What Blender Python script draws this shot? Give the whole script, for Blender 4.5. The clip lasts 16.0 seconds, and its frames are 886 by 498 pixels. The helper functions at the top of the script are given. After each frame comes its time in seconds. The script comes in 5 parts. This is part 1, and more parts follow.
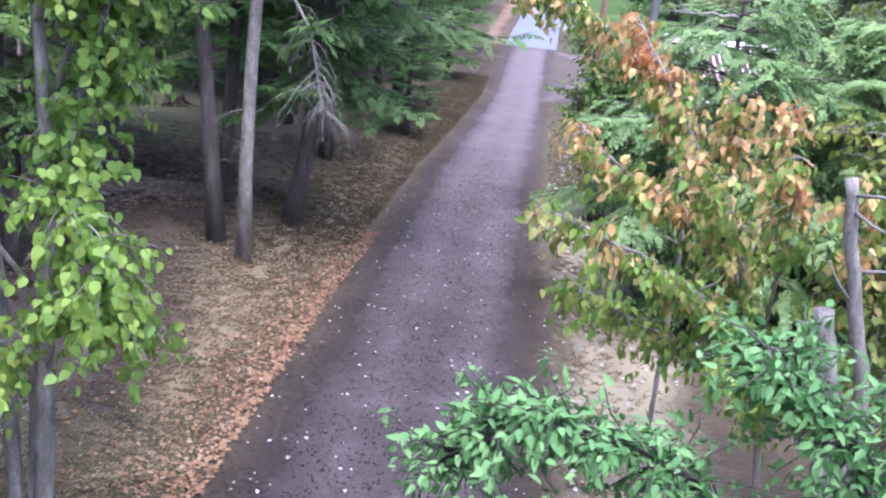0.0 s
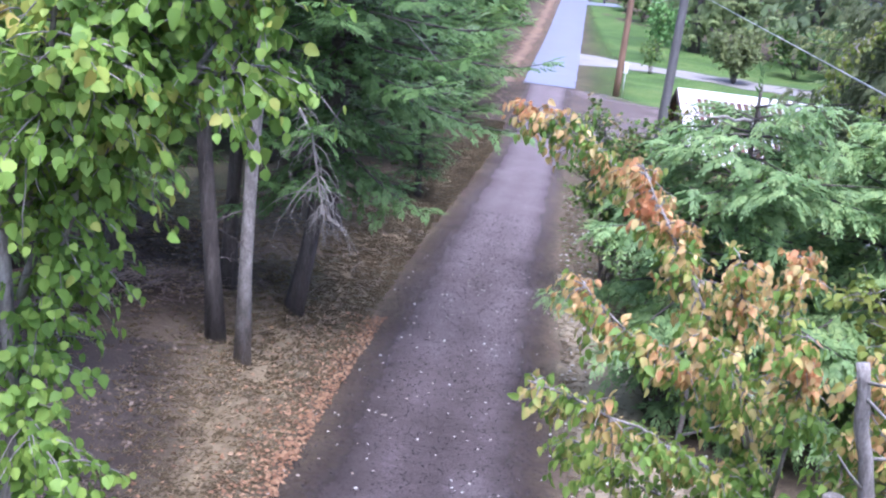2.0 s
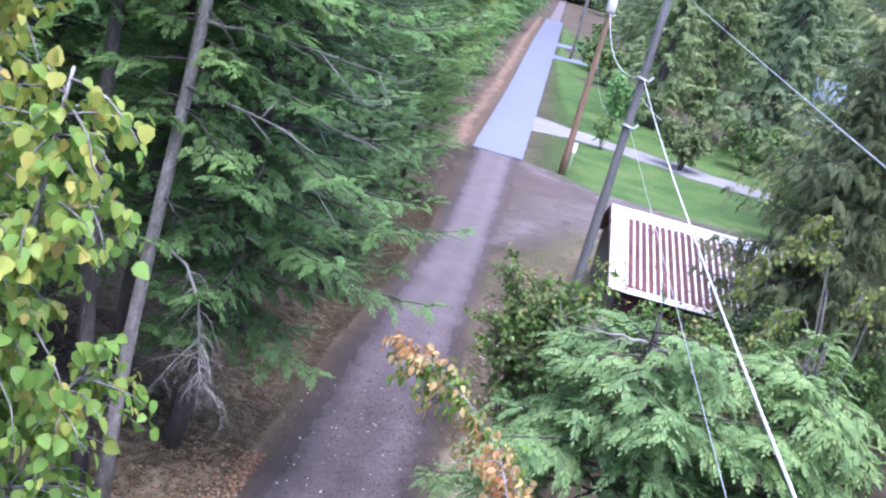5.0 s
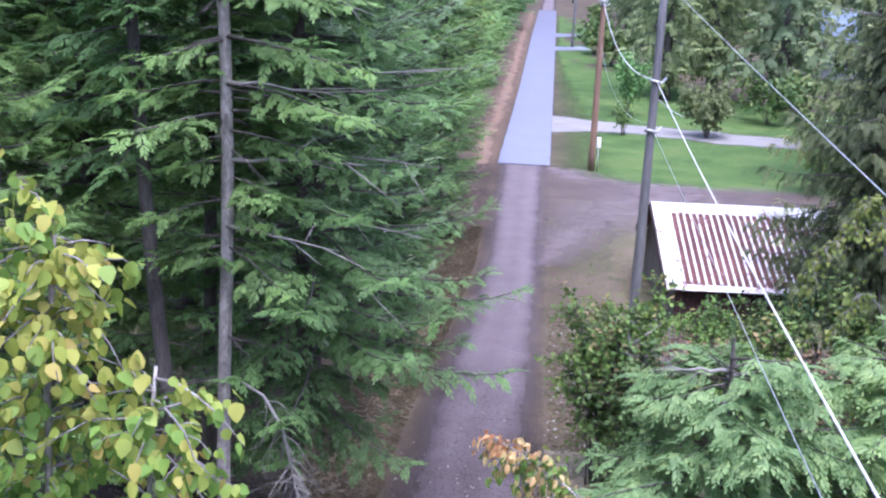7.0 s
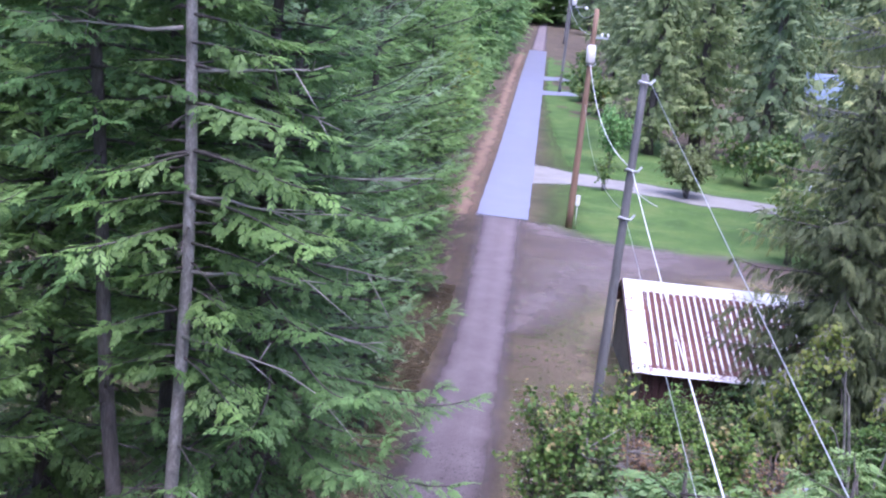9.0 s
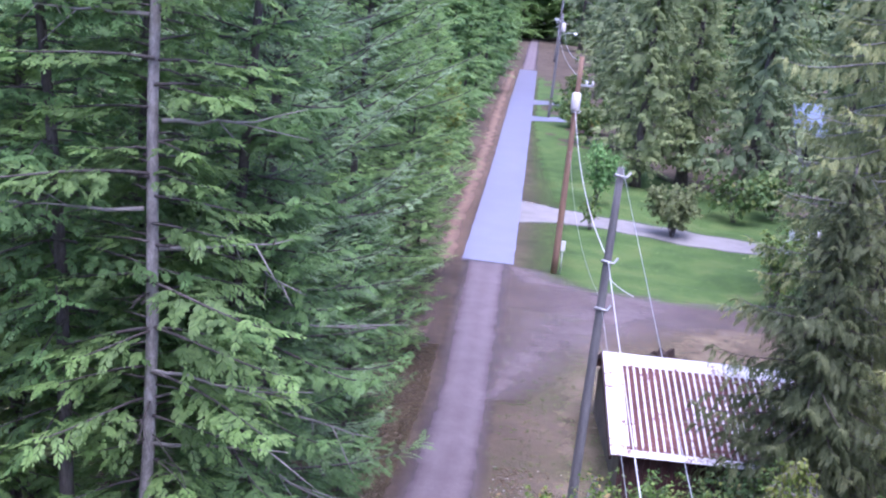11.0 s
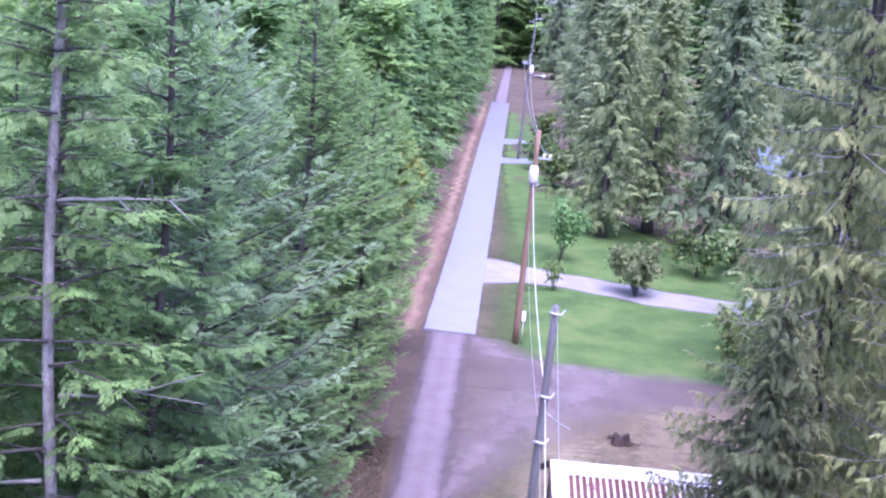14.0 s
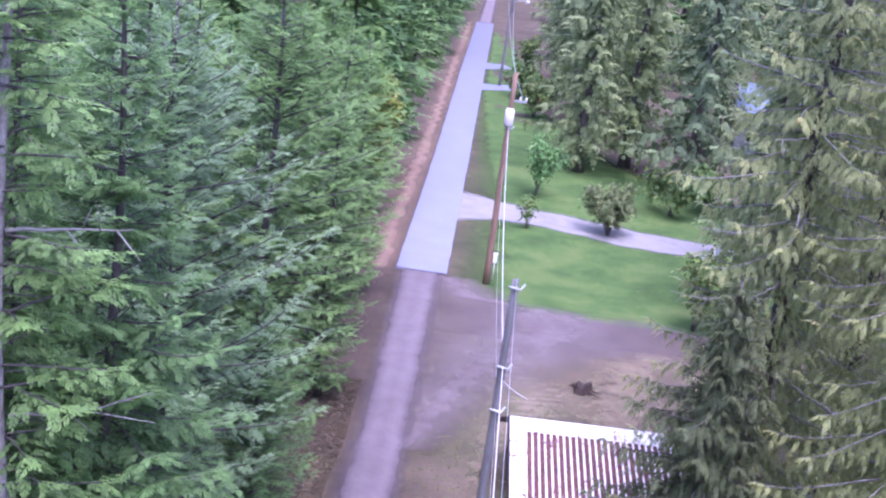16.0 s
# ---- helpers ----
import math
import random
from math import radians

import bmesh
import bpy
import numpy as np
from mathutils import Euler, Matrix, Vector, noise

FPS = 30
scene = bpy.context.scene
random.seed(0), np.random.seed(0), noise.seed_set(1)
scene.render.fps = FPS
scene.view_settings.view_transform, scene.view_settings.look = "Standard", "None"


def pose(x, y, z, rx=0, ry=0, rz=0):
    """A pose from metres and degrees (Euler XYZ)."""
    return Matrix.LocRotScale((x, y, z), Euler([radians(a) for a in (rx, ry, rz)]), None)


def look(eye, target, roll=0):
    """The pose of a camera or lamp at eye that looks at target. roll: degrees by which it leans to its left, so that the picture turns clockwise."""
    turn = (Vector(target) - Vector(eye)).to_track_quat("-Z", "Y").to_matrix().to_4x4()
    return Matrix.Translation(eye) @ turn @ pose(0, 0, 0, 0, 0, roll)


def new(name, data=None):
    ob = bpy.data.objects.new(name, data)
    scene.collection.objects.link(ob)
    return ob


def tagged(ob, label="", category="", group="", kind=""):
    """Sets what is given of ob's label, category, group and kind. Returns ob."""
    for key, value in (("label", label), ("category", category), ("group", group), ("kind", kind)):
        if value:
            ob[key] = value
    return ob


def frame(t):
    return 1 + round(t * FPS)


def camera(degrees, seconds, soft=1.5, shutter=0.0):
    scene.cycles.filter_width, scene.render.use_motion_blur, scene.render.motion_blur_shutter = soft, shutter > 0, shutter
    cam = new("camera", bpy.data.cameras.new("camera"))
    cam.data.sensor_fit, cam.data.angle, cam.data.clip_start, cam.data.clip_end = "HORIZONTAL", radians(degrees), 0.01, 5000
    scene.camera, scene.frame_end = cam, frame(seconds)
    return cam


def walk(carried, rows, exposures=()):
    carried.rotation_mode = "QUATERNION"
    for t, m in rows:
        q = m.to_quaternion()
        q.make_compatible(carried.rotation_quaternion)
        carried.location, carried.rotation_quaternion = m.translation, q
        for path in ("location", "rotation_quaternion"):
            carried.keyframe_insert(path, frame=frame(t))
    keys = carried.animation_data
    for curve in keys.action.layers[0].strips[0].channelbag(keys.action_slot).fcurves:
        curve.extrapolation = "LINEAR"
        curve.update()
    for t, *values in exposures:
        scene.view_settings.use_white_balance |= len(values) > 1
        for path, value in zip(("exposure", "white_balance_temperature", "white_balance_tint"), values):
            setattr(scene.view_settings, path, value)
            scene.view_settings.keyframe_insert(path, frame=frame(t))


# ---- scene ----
cam = camera(46.0, 16.0, soft=2.2)
PATH = [
    (0, (0.687, 1.365, 3.926), (0.604, 3.289, 3.389), 6.5),
    (0.5, (0.709, 1.53, 4.118), (0.582, 3.454, 3.586), 6.5),
    (1, (0.713, 1.697, 4.348), (0.585, 3.623, 3.824), 6.8),
    (1.5, (0.732, 1.86, 4.665), (0.603, 3.786, 4.144), 6.9),
    (2, (0.742, 2.015, 4.98), (0.616, 3.944, 4.465), 6.7),
    (2.5, (0.747, 2.184, 5.323), (0.637, 4.115, 4.816), 6.3),
    (3, (0.759, 2.342, 5.671), (0.657, 4.275, 5.168), 6.5),
    (3.5, (0.802, 2.465, 5.99), (0.682, 4.399, 5.495), 6.4),
    (4, (0.868, 2.605, 6.357), (0.759, 4.54, 5.861), 6.5),
    (4.5, (0.938, 2.752, 6.739), (0.82, 4.687, 6.248), 6.5),
    (5, (0.95, 2.918, 7.09), (0.924, 4.862, 6.617), 15.2),
    (5.2, (0.893, 2.969, 7.235), (0.825, 4.911, 6.762), 10.1),
    (7.3, (0.671, 3.06, 8.089), (0.561, 5.001, 7.621), 2.0),
    (7.5, (0.694, 3.108, 8.191), (0.601, 5.054, 7.741), 4.7),
    (8, (0.754, 3.195, 8.394), (0.658, 5.146, 7.966), 5.9),
    (8.5, (0.795, 3.296, 8.74), (0.705, 5.248, 8.315), 5.7),
    (9, (0.826, 3.332, 9.083), (0.75, 5.286, 8.662), 5.5),
    (9.2, (0.836, 3.375, 9.261), (0.769, 5.329, 8.841), 5.5),
    (11.3, (1.049, 3.725, 11.246), (0.987, 5.683, 10.844), 5.7),
    (11.5, (1.093, 3.741, 11.417), (1.037, 5.7, 11.02), 5.7),
    (12, (1.165, 3.843, 11.902), (1.124, 5.804, 11.509), 5.2),
    (12.5, (1.279, 3.858, 12.407), (1.239, 5.817, 12.007), 5.5),
    (13, (1.406, 3.887, 12.916), (1.379, 5.845, 12.508), 5.6),
    (13.5, (1.535, 3.973, 13.378), (1.514, 5.936, 12.996), 5.1),
    (14, (1.715, 4.027, 13.859), (1.684, 5.99, 13.48), 5.0),
    (14.5, (1.984, 4.007, 14.31), (1.943, 5.96, 13.88), 5.9),
    (15, (2.169, 4.127, 14.745), (2.215, 6.087, 14.352), 15.3),
    (15.5, (2.151, 3.984, 14.993), (2.194, 5.942, 14.584), 12.9),
    (16, (2.006, 4.098, 15.286), (2.027, 6.024, 14.747), 6.9),
]
EXPOSURE = [(0, 1.93, 5390, 22), (0.5, 1.76, 5370, 22), (1, 1.84, 5350, 22), (3.5, 1.84, 5290, 21), (5, 1.79, 5300, 21), (7.5, 1.63, 5340, 26), (9, 1.56, 5310, 29), (11.5, 1.51, 5230, 37), (13, 1.81, 5200, 42), (15, 1.91, 5130, 46), (16, 1.68, 5180, 44)]
walk(cam, [(t, look(eye, target, roll)) for t, eye, target, roll in PATH], EXPOSURE)

# ---- body ----
# ---------------------------------------------------------------- light
SUN_ELEV, SUN_ROT = radians(70), radians(162)
world = bpy.data.worlds.new("world")
scene.world = world
world.use_nodes = True
wn = world.node_tree.nodes
sky = wn.new("ShaderNodeTexSky")
sky.sky_type, sky.sun_disc = "NISHITA", False
sky.sun_elevation, sky.sun_rotation = SUN_ELEV, SUN_ROT
sky.air_density, sky.dust_density, sky.ozone_density = 1.0, 4.0, 1.0
wn["Background"].inputs["Strength"].default_value = 0.15
world.node_tree.links.new(sky.outputs[0], wn["Background"].inputs["Color"])
sun = new("sun", bpy.data.lights.new("sun", "SUN"))
sun.data.energy, sun.data.angle, sun.data.color = 1.3, radians(50), (1.0, 0.97, 0.92)
sd = Vector((math.sin(SUN_ROT) * math.cos(SUN_ELEV), math.cos(SUN_ROT) * math.cos(SUN_ELEV), math.sin(SUN_ELEV)))
sun.rotation_euler = sd.to_track_quat("Z", "Y").to_euler()

# ---------------------------------------------------------------- materials


def nodes_of(name):
    m = bpy.data.materials.new(name)
    m.use_nodes = True
    nt = m.node_tree
    return m, nt, nt.nodes["Principled BSDF"]


def ramp(nt, fac, stops):
    r = nt.nodes.new("ShaderNodeValToRGB")
    el = r.color_ramp.elements
    while len(el) < len(stops):
        el.new(0.5)
    for e, (p, c) in zip(el, stops):
        e.position, e.color = p, (*c, 1)
    nt.links.new(fac, r.inputs[0])
    return r.outputs[0]


def noise_of(nt, scale, detail=4, rough=0.6, vec=None, distort=0.0):
    n = nt.nodes.new("ShaderNodeTexNoise")
    n.inputs["Scale"].default_value, n.inputs["Detail"].default_value = scale, detail
    n.inputs["Roughness"].default_value, n.inputs["Distortion"].default_value = rough, distort
    if vec is None:
        vec = nt.nodes.new("ShaderNodeTexCoord").outputs["Object"]
    nt.links.new(vec, n.inputs["Vector"])
    return n.outputs["Fac"]


def mix(nt, fac, a, b, how="MIX"):
    m = nt.nodes.new("ShaderNodeMix")
    m.data_type, m.blend_type = "RGBA", how
    for sock, v in ((m.inputs[0], fac), (m.inputs[6], a), (m.inputs[7], b)):
        if isinstance(v, (int, float)):
            sock.default_value = v
        elif isinstance(v, tuple):
            sock.default_value = (*v, 1)
        else:
            nt.links.new(v, sock)
    return m.outputs[2]


def maths(nt, op, a, b=0.0, clamp=False):
    m = nt.nodes.new("ShaderNodeMath")
    m.operation, m.use_clamp = op, clamp
    for sock, v in ((m.inputs[0], a), (m.inputs[1], b)):
        if isinstance(v, (int, float)):
            sock.default_value = v
        else:
            nt.links.new(v, sock)
    return m.outputs[0]


def bump(nt, bsdf, height, strength=0.5, dist=0.02):
    b = nt.nodes.new("ShaderNodeBump")
    b.inputs["Strength"].default_value, b.inputs["Distance"].default_value = strength, dist
    nt.links.new(height, b.inputs["Height"])
    nt.links.new(b.outputs[0], bsdf.inputs["Normal"])


def soft_border(nt, bsdf, width):
    """A sheet that thins out raggedly towards its two long borders."""
    uv = nt.nodes.new("ShaderNodeUVMap")
    uv.uv_map = "across"
    sx = nt.nodes.new("ShaderNodeSeparateXYZ")
    nt.links.new(uv.outputs[0], sx.inputs[0])
    u = sx.outputs[0]
    d = maths(nt, "MINIMUM", u, maths(nt, "SUBTRACT", 1.0, u))
    n = maths(nt, "ADD", maths(nt, "MULTIPLY", noise_of(nt, 1.6, 4), 0.6), maths(nt, "MULTIPLY", noise_of(nt, 22, 4, 0.8), 0.35))
    k = maths(nt, "ADD", maths(nt, "DIVIDE", d, width), maths(nt, "MULTIPLY", maths(nt, "SUBTRACT", n, 0.475), 1.3))
    a = maths(nt, "MULTIPLY", maths(nt, "ADD", k, 0.02), 0.6, True)
    nt.links.new(a, bsdf.inputs["Alpha"])


def rough_mat(name, stops, scale, rough=0.9, fine=20, bumps=0.5, dist=0.02, metal=0.0, stretch=None, border=0.0):
    """A surface with colours at two scales and fine relief."""
    m, nt, b = nodes_of(name)
    vec = nt.nodes.new("ShaderNodeTexCoord").outputs["Object"]
    if stretch:
        mp = nt.nodes.new("ShaderNodeMapping")
        mp.inputs["Scale"].default_value = stretch
        nt.links.new(vec, mp.inputs[0])
        vec = mp.outputs[0]
    big, small = noise_of(nt, scale, 5, 0.65, vec), noise_of(nt, scale * fine, 3, 0.6, vec)
    f = maths(nt, "ADD", maths(nt, "MULTIPLY", big, 0.65), maths(nt, "MULTIPLY", small, 0.35))
    nt.links.new(ramp(nt, f, stops), b.inputs["Base Color"])
    b.inputs["Roughness"].default_value, b.inputs["Metallic"].default_value = rough, metal
    bump(nt, b, small, bumps, dist)
    if border:
        soft_border(nt, b, border)
    return m


def leaf_mat(name, stops, patch=None, scale=0.8, rough=0.55, through_it=0.3, grown=0.0):
    """Leaves: colour leaf by leaf, drifting over the crown; patch: a second set of stops where the crown has turned;
    grown: how much paler the bough tips are, for new growth and for painted light.
    """
    m, nt, b = nodes_of(name)
    g = nt.nodes.new("ShaderNodeNewGeometry").outputs["Random Per Island"]
    n = noise_of(nt, scale, 3)
    f = maths(nt, "ADD", maths(nt, "MULTIPLY", g, 0.6), maths(nt, "MULTIPLY", maths(nt, "SUBTRACT", n, 0.3), 0.9), True)
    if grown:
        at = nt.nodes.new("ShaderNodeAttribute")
        at.attribute_name = "tip_share"
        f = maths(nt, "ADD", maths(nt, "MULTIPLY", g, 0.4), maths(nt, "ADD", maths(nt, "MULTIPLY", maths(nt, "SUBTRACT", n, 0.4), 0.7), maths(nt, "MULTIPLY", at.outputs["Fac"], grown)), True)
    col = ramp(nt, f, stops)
    if patch:
        where, lo, hi, stops2, pscale = patch
        pn = noise_of(nt, pscale, 2)
        k = maths(nt, "ADD", pn, maths(nt, "MULTIPLY", maths(nt, "SUBTRACT", g, 0.5), 0.35))
        if where:
            sz = nt.nodes.new("ShaderNodeSeparateXYZ")
            nt.links.new(nt.nodes.new("ShaderNodeTexCoord").outputs["Object"], sz.inputs[0])
            k = maths(nt, "ADD", k, maths(nt, "MULTIPLY", maths(nt, "SUBTRACT", sz.outputs[2], where), 0.12))
        mr = nt.nodes.new("ShaderNodeMapRange")
        mr.inputs[1].default_value, mr.inputs[2].default_value = lo, hi
        nt.links.new(k, mr.inputs[0])
        col = mix(nt, mr.outputs[0], col, ramp(nt, g, stops2))
    own = nt.nodes.new("ShaderNodeObjectInfo").outputs["Random"]
    col = mix(nt, 1.0, col, ramp(nt, own, [(0, (0.76, 0.84, 0.9)), (0.5, (1, 1, 1)), (1, (1.12, 1.1, 0.98))]), "MULTIPLY")
    nt.links.new(col, b.inputs["Base Color"])
    b.inputs["Roughness"].default_value = rough
    b.inputs["Specular IOR Level"].default_value = 0.35
    tr = nt.nodes.new("ShaderNodeBsdfTranslucent")
    nt.links.new(col, tr.inputs[0])
    ms = nt.nodes.new("ShaderNodeMixShader")
    ms.inputs[0].default_value = through_it
    nt.links.new(b.outputs[0], ms.inputs[1])
    nt.links.new(tr.outputs[0], ms.inputs[2])
    nt.links.new(ms.outputs[0], nt.nodes["Material Output"].inputs[0])
    return m


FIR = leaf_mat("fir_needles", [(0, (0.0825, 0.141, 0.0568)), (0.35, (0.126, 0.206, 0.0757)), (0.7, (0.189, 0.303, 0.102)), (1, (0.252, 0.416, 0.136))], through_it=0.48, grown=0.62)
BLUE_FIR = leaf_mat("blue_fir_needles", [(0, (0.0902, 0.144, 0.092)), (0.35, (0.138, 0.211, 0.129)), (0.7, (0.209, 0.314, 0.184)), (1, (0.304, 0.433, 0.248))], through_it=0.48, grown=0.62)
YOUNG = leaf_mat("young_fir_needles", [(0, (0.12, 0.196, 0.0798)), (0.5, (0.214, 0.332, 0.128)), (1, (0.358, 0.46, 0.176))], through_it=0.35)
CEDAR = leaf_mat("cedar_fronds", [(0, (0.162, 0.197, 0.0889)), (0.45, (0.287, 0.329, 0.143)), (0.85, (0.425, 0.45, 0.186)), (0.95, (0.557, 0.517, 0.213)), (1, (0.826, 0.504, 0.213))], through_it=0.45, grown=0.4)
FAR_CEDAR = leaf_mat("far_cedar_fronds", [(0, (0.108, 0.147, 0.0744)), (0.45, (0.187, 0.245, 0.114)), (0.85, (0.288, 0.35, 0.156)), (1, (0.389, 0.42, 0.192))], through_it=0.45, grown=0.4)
# cedar fronds with the shade of the low boughs put into the colour
SHADED_CEDAR = leaf_mat("shaded_cedar_fronds", [(0, (0.0638, 0.084, 0.0465)), (0.45, (0.111, 0.14, 0.0713)), (0.85, (0.17, 0.2, 0.0975)), (1, (0.23, 0.24, 0.12))], through_it=0.45, grown=0.4)
ALDER = leaf_mat("green_leaves", [(0, (0.132, 0.23, 0.0466)), (0.45, (0.251, 0.39, 0.0697)), (0.85, (0.396, 0.51, 0.102)), (1, (0.724, 0.609, 0.148))],
                 patch=(5.0, 0.5, 0.75, [(0, (0.258, 0.312, 0.0495)), (0.5, (0.399, 0.42, 0.072)), (0.85, (0.528, 0.504, 0.108)), (1, (0.541, 0.384, 0.108))], 1.5), through_it=0.35)
YELLOWING = leaf_mat("yellowing_leaves", [(0, (0.103, 0.158, 0.0317)), (0.4, (0.214, 0.269, 0.0554)), (0.8, (0.333, 0.34, 0.0792)), (1, (0.436, 0.317, 0.0954))], through_it=0.35)
TURNING = leaf_mat("turning_leaves", [(0, (0.108, 0.216, 0.0432)), (0.5, (0.264, 0.396, 0.084)), (1, (0.528, 0.504, 0.144))],
                   patch=(2.0, 0.53, 0.68, [(0, (0.5, 0.19, 0.09)), (0.5, (0.7, 0.37, 0.18)), (1, (0.75, 0.6, 0.28))], 1.5), through_it=0.45)
BRIGHT = leaf_mat("bright_leaves", [(0, (0.088, 0.202, 0.0616)), (0.5, (0.185, 0.361, 0.114)), (1, (0.334, 0.493, 0.194))], through_it=0.3)
BUSH = leaf_mat("bush_leaves", [(0, (0.0514, 0.108, 0.0317)), (0.5, (0.124, 0.204, 0.0543)), (0.85, (0.257, 0.29, 0.0724)), (1, (0.463, 0.238, 0.0905))], through_it=0.25)
OLIVE = leaf_mat("olive_leaves", [(0, (0.0583, 0.124, 0.0302)), (0.5, (0.146, 0.248, 0.054)), (0.9, (0.272, 0.361, 0.0864)), (1, (0.35, 0.248, 0.0968))], patch=(1.9, 0.72, 0.86, [(0, (0.194, 0.106, 0.054)), (1, (0.408, 0.298, 0.141))], 1.2), through_it=0.3)
HEDGE = leaf_mat("hedge_leaves", [(0, (0.035, 0.075, 0.025)), (0.5, (0.085, 0.15, 0.045)), (1, (0.19, 0.24, 0.08))], through_it=0.25)
BARK = rough_mat("fir_bark", [(0.3, (0.035, 0.03, 0.029)), (0.5, (0.095, 0.08, 0.077)), (0.7, (0.19, 0.17, 0.165))], 3.0, fine=6, bumps=0.9, dist=0.03, stretch=(3, 3, 0.6))
PALE_BARK = rough_mat("pale_bark", [(0.3, (0.0865, 0.0795, 0.075)), (0.5, (0.231, 0.209, 0.201)), (0.7, (0.461, 0.434, 0.419))], 4.0, fine=6, bumps=0.6, stretch=(2.13, 2.13, 0.853))
DEAD = rough_mat("dead_twig", [(0.3, (0.16, 0.144, 0.136)), (0.7, (0.336, 0.32, 0.304))], 6.0, fine=6)
GROUND = rough_mat("forest_ground", [(0.32, (0.0381, 0.026, 0.0185)), (0.46, (0.0694, 0.05, 0.0344)), (0.58, (0.11, 0.083, 0.0554)), (0.72, (0.168, 0.13, 0.0882))], 0.5, fine=25, bumps=0.8, dist=0.05)
LAWN = rough_mat("lawn_grass", [(0.4, (0.0376, 0.0788, 0.0126)), (0.5, (0.0599, 0.121, 0.0205)), (0.6, (0.104, 0.146, 0.0363))], 0.35, fine=60, bumps=0.6, dist=0.05, border=0.09)
STRAW = rough_mat("dry_grass", [(0.3, (0.115, 0.0836, 0.0547)), (0.5, (0.228, 0.176, 0.111)), (0.7, (0.319, 0.259, 0.164))], 0.8, fine=30, bumps=0.8, dist=0.05, border=0.4)
APRON = rough_mat("apron_gravel", [(0.32, (0.105, 0.0811, 0.0787)), (0.5, (0.168, 0.132, 0.136)), (0.7, (0.249, 0.204, 0.214))], 0.6, fine=50, bumps=0.6, border=0.4)
DRIVE = rough_mat("driveway_gravel", [(0.3, (0.176, 0.163, 0.163)), (0.7, (0.276, 0.264, 0.264))], 1.0, fine=60, bumps=0.4, border=0.07)
PAVING = rough_mat("pale_paving", [(0.3, (0.188, 0.184, 0.263)), (0.5, (0.221, 0.216, 0.304)), (0.7, (0.256, 0.251, 0.347))], 0.4, fine=80, bumps=0.1, dist=0.01, rough=0.3)
PAVING.node_tree.nodes["Principled BSDF"].inputs["Specular IOR Level"].default_value = 0.75


def gravel_mat():
    m, nt, bs = nodes_of("road_gravel")
    uv = nt.nodes.new("ShaderNodeUVMap")
    uv.uv_map = "across"
    sx = nt.nodes.new("ShaderNodeSeparateXYZ")
    nt.links.new(uv.outputs[0], sx.inputs[0])
    wob = noise_of(nt, 0.35, 3)
    u = maths(nt, "ADD", sx.outputs[0], maths(nt, "MULTIPLY", maths(nt, "SUBTRACT", wob, 0.5), 0.22))
    cr = ramp(nt, u, [(0.0, (0.1, 0.1, 0.1)), (0.2, (0.3, 0.3, 0.3)), (0.36, (0.58, 0.58, 0.58)), (0.52, (0.42, 0.42, 0.42)), (0.68, (0.62, 0.62, 0.62)), (0.86, (0.28, 0.28, 0.28)), (1.0, (0.1, 0.1, 0.1))])
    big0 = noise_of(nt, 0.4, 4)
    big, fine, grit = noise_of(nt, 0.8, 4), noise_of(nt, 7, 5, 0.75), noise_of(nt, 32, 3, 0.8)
    # colour stands in for tree shade and damp near, open-sky sheen and dry beyond
    sky_sheen = nt.nodes.new("ShaderNodeMapRange")
    sky_sheen.inputs[1].default_value, sky_sheen.inputs[2].default_value = 17, 36
    nt.links.new(maths(nt, "ADD", sx.outputs[1], maths(nt, "MULTIPLY", big0, 8)), sky_sheen.inputs[0])
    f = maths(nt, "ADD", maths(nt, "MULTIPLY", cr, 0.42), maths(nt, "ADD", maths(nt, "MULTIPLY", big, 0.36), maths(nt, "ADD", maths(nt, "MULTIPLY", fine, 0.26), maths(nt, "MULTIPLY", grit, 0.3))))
    damp_shade = ramp(nt, f, [(0.38, (0.016, 0.011, 0.011)), (0.55, (0.036, 0.026, 0.027)), (0.7, (0.066, 0.05, 0.055)), (0.88, (0.16, 0.135, 0.148))])
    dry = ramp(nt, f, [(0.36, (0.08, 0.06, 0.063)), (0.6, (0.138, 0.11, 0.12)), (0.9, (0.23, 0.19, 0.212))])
    nt.links.new(mix(nt, sky_sheen.outputs[0], damp_shade, dry), bs.inputs["Base Color"])
    bs.inputs["Roughness"].default_value = 0.9
    soft_border(nt, bs, 0.15)
    bump(nt, bs, maths(nt, "ADD", fine, grit), 0.8, 0.025)
    return m


GRAVEL = gravel_mat()
POLE_WOOD = rough_mat("pole_wood", [(0.3, (0.16, 0.1, 0.07)), (0.7, (0.32, 0.2, 0.14))], 2.0, fine=8, stretch=(4, 4, 0.5))
GREY_POLE = rough_mat("grey_pole_wood", [(0.3, (0.0936, 0.0897, 0.0936)), (0.7, (0.218, 0.211, 0.218))], 2.0, fine=8, stretch=(4, 4, 0.5))
CABLE = rough_mat("cable_sheath", [(0.3, (0.5, 0.5, 0.52)), (0.7, (0.7, 0.7, 0.72))], 3.0)
WHITE = rough_mat("white_paint", [(0.3, (0.7, 0.7, 0.7)), (0.7, (0.82, 0.82, 0.82))], 2.0, rough=0.5)

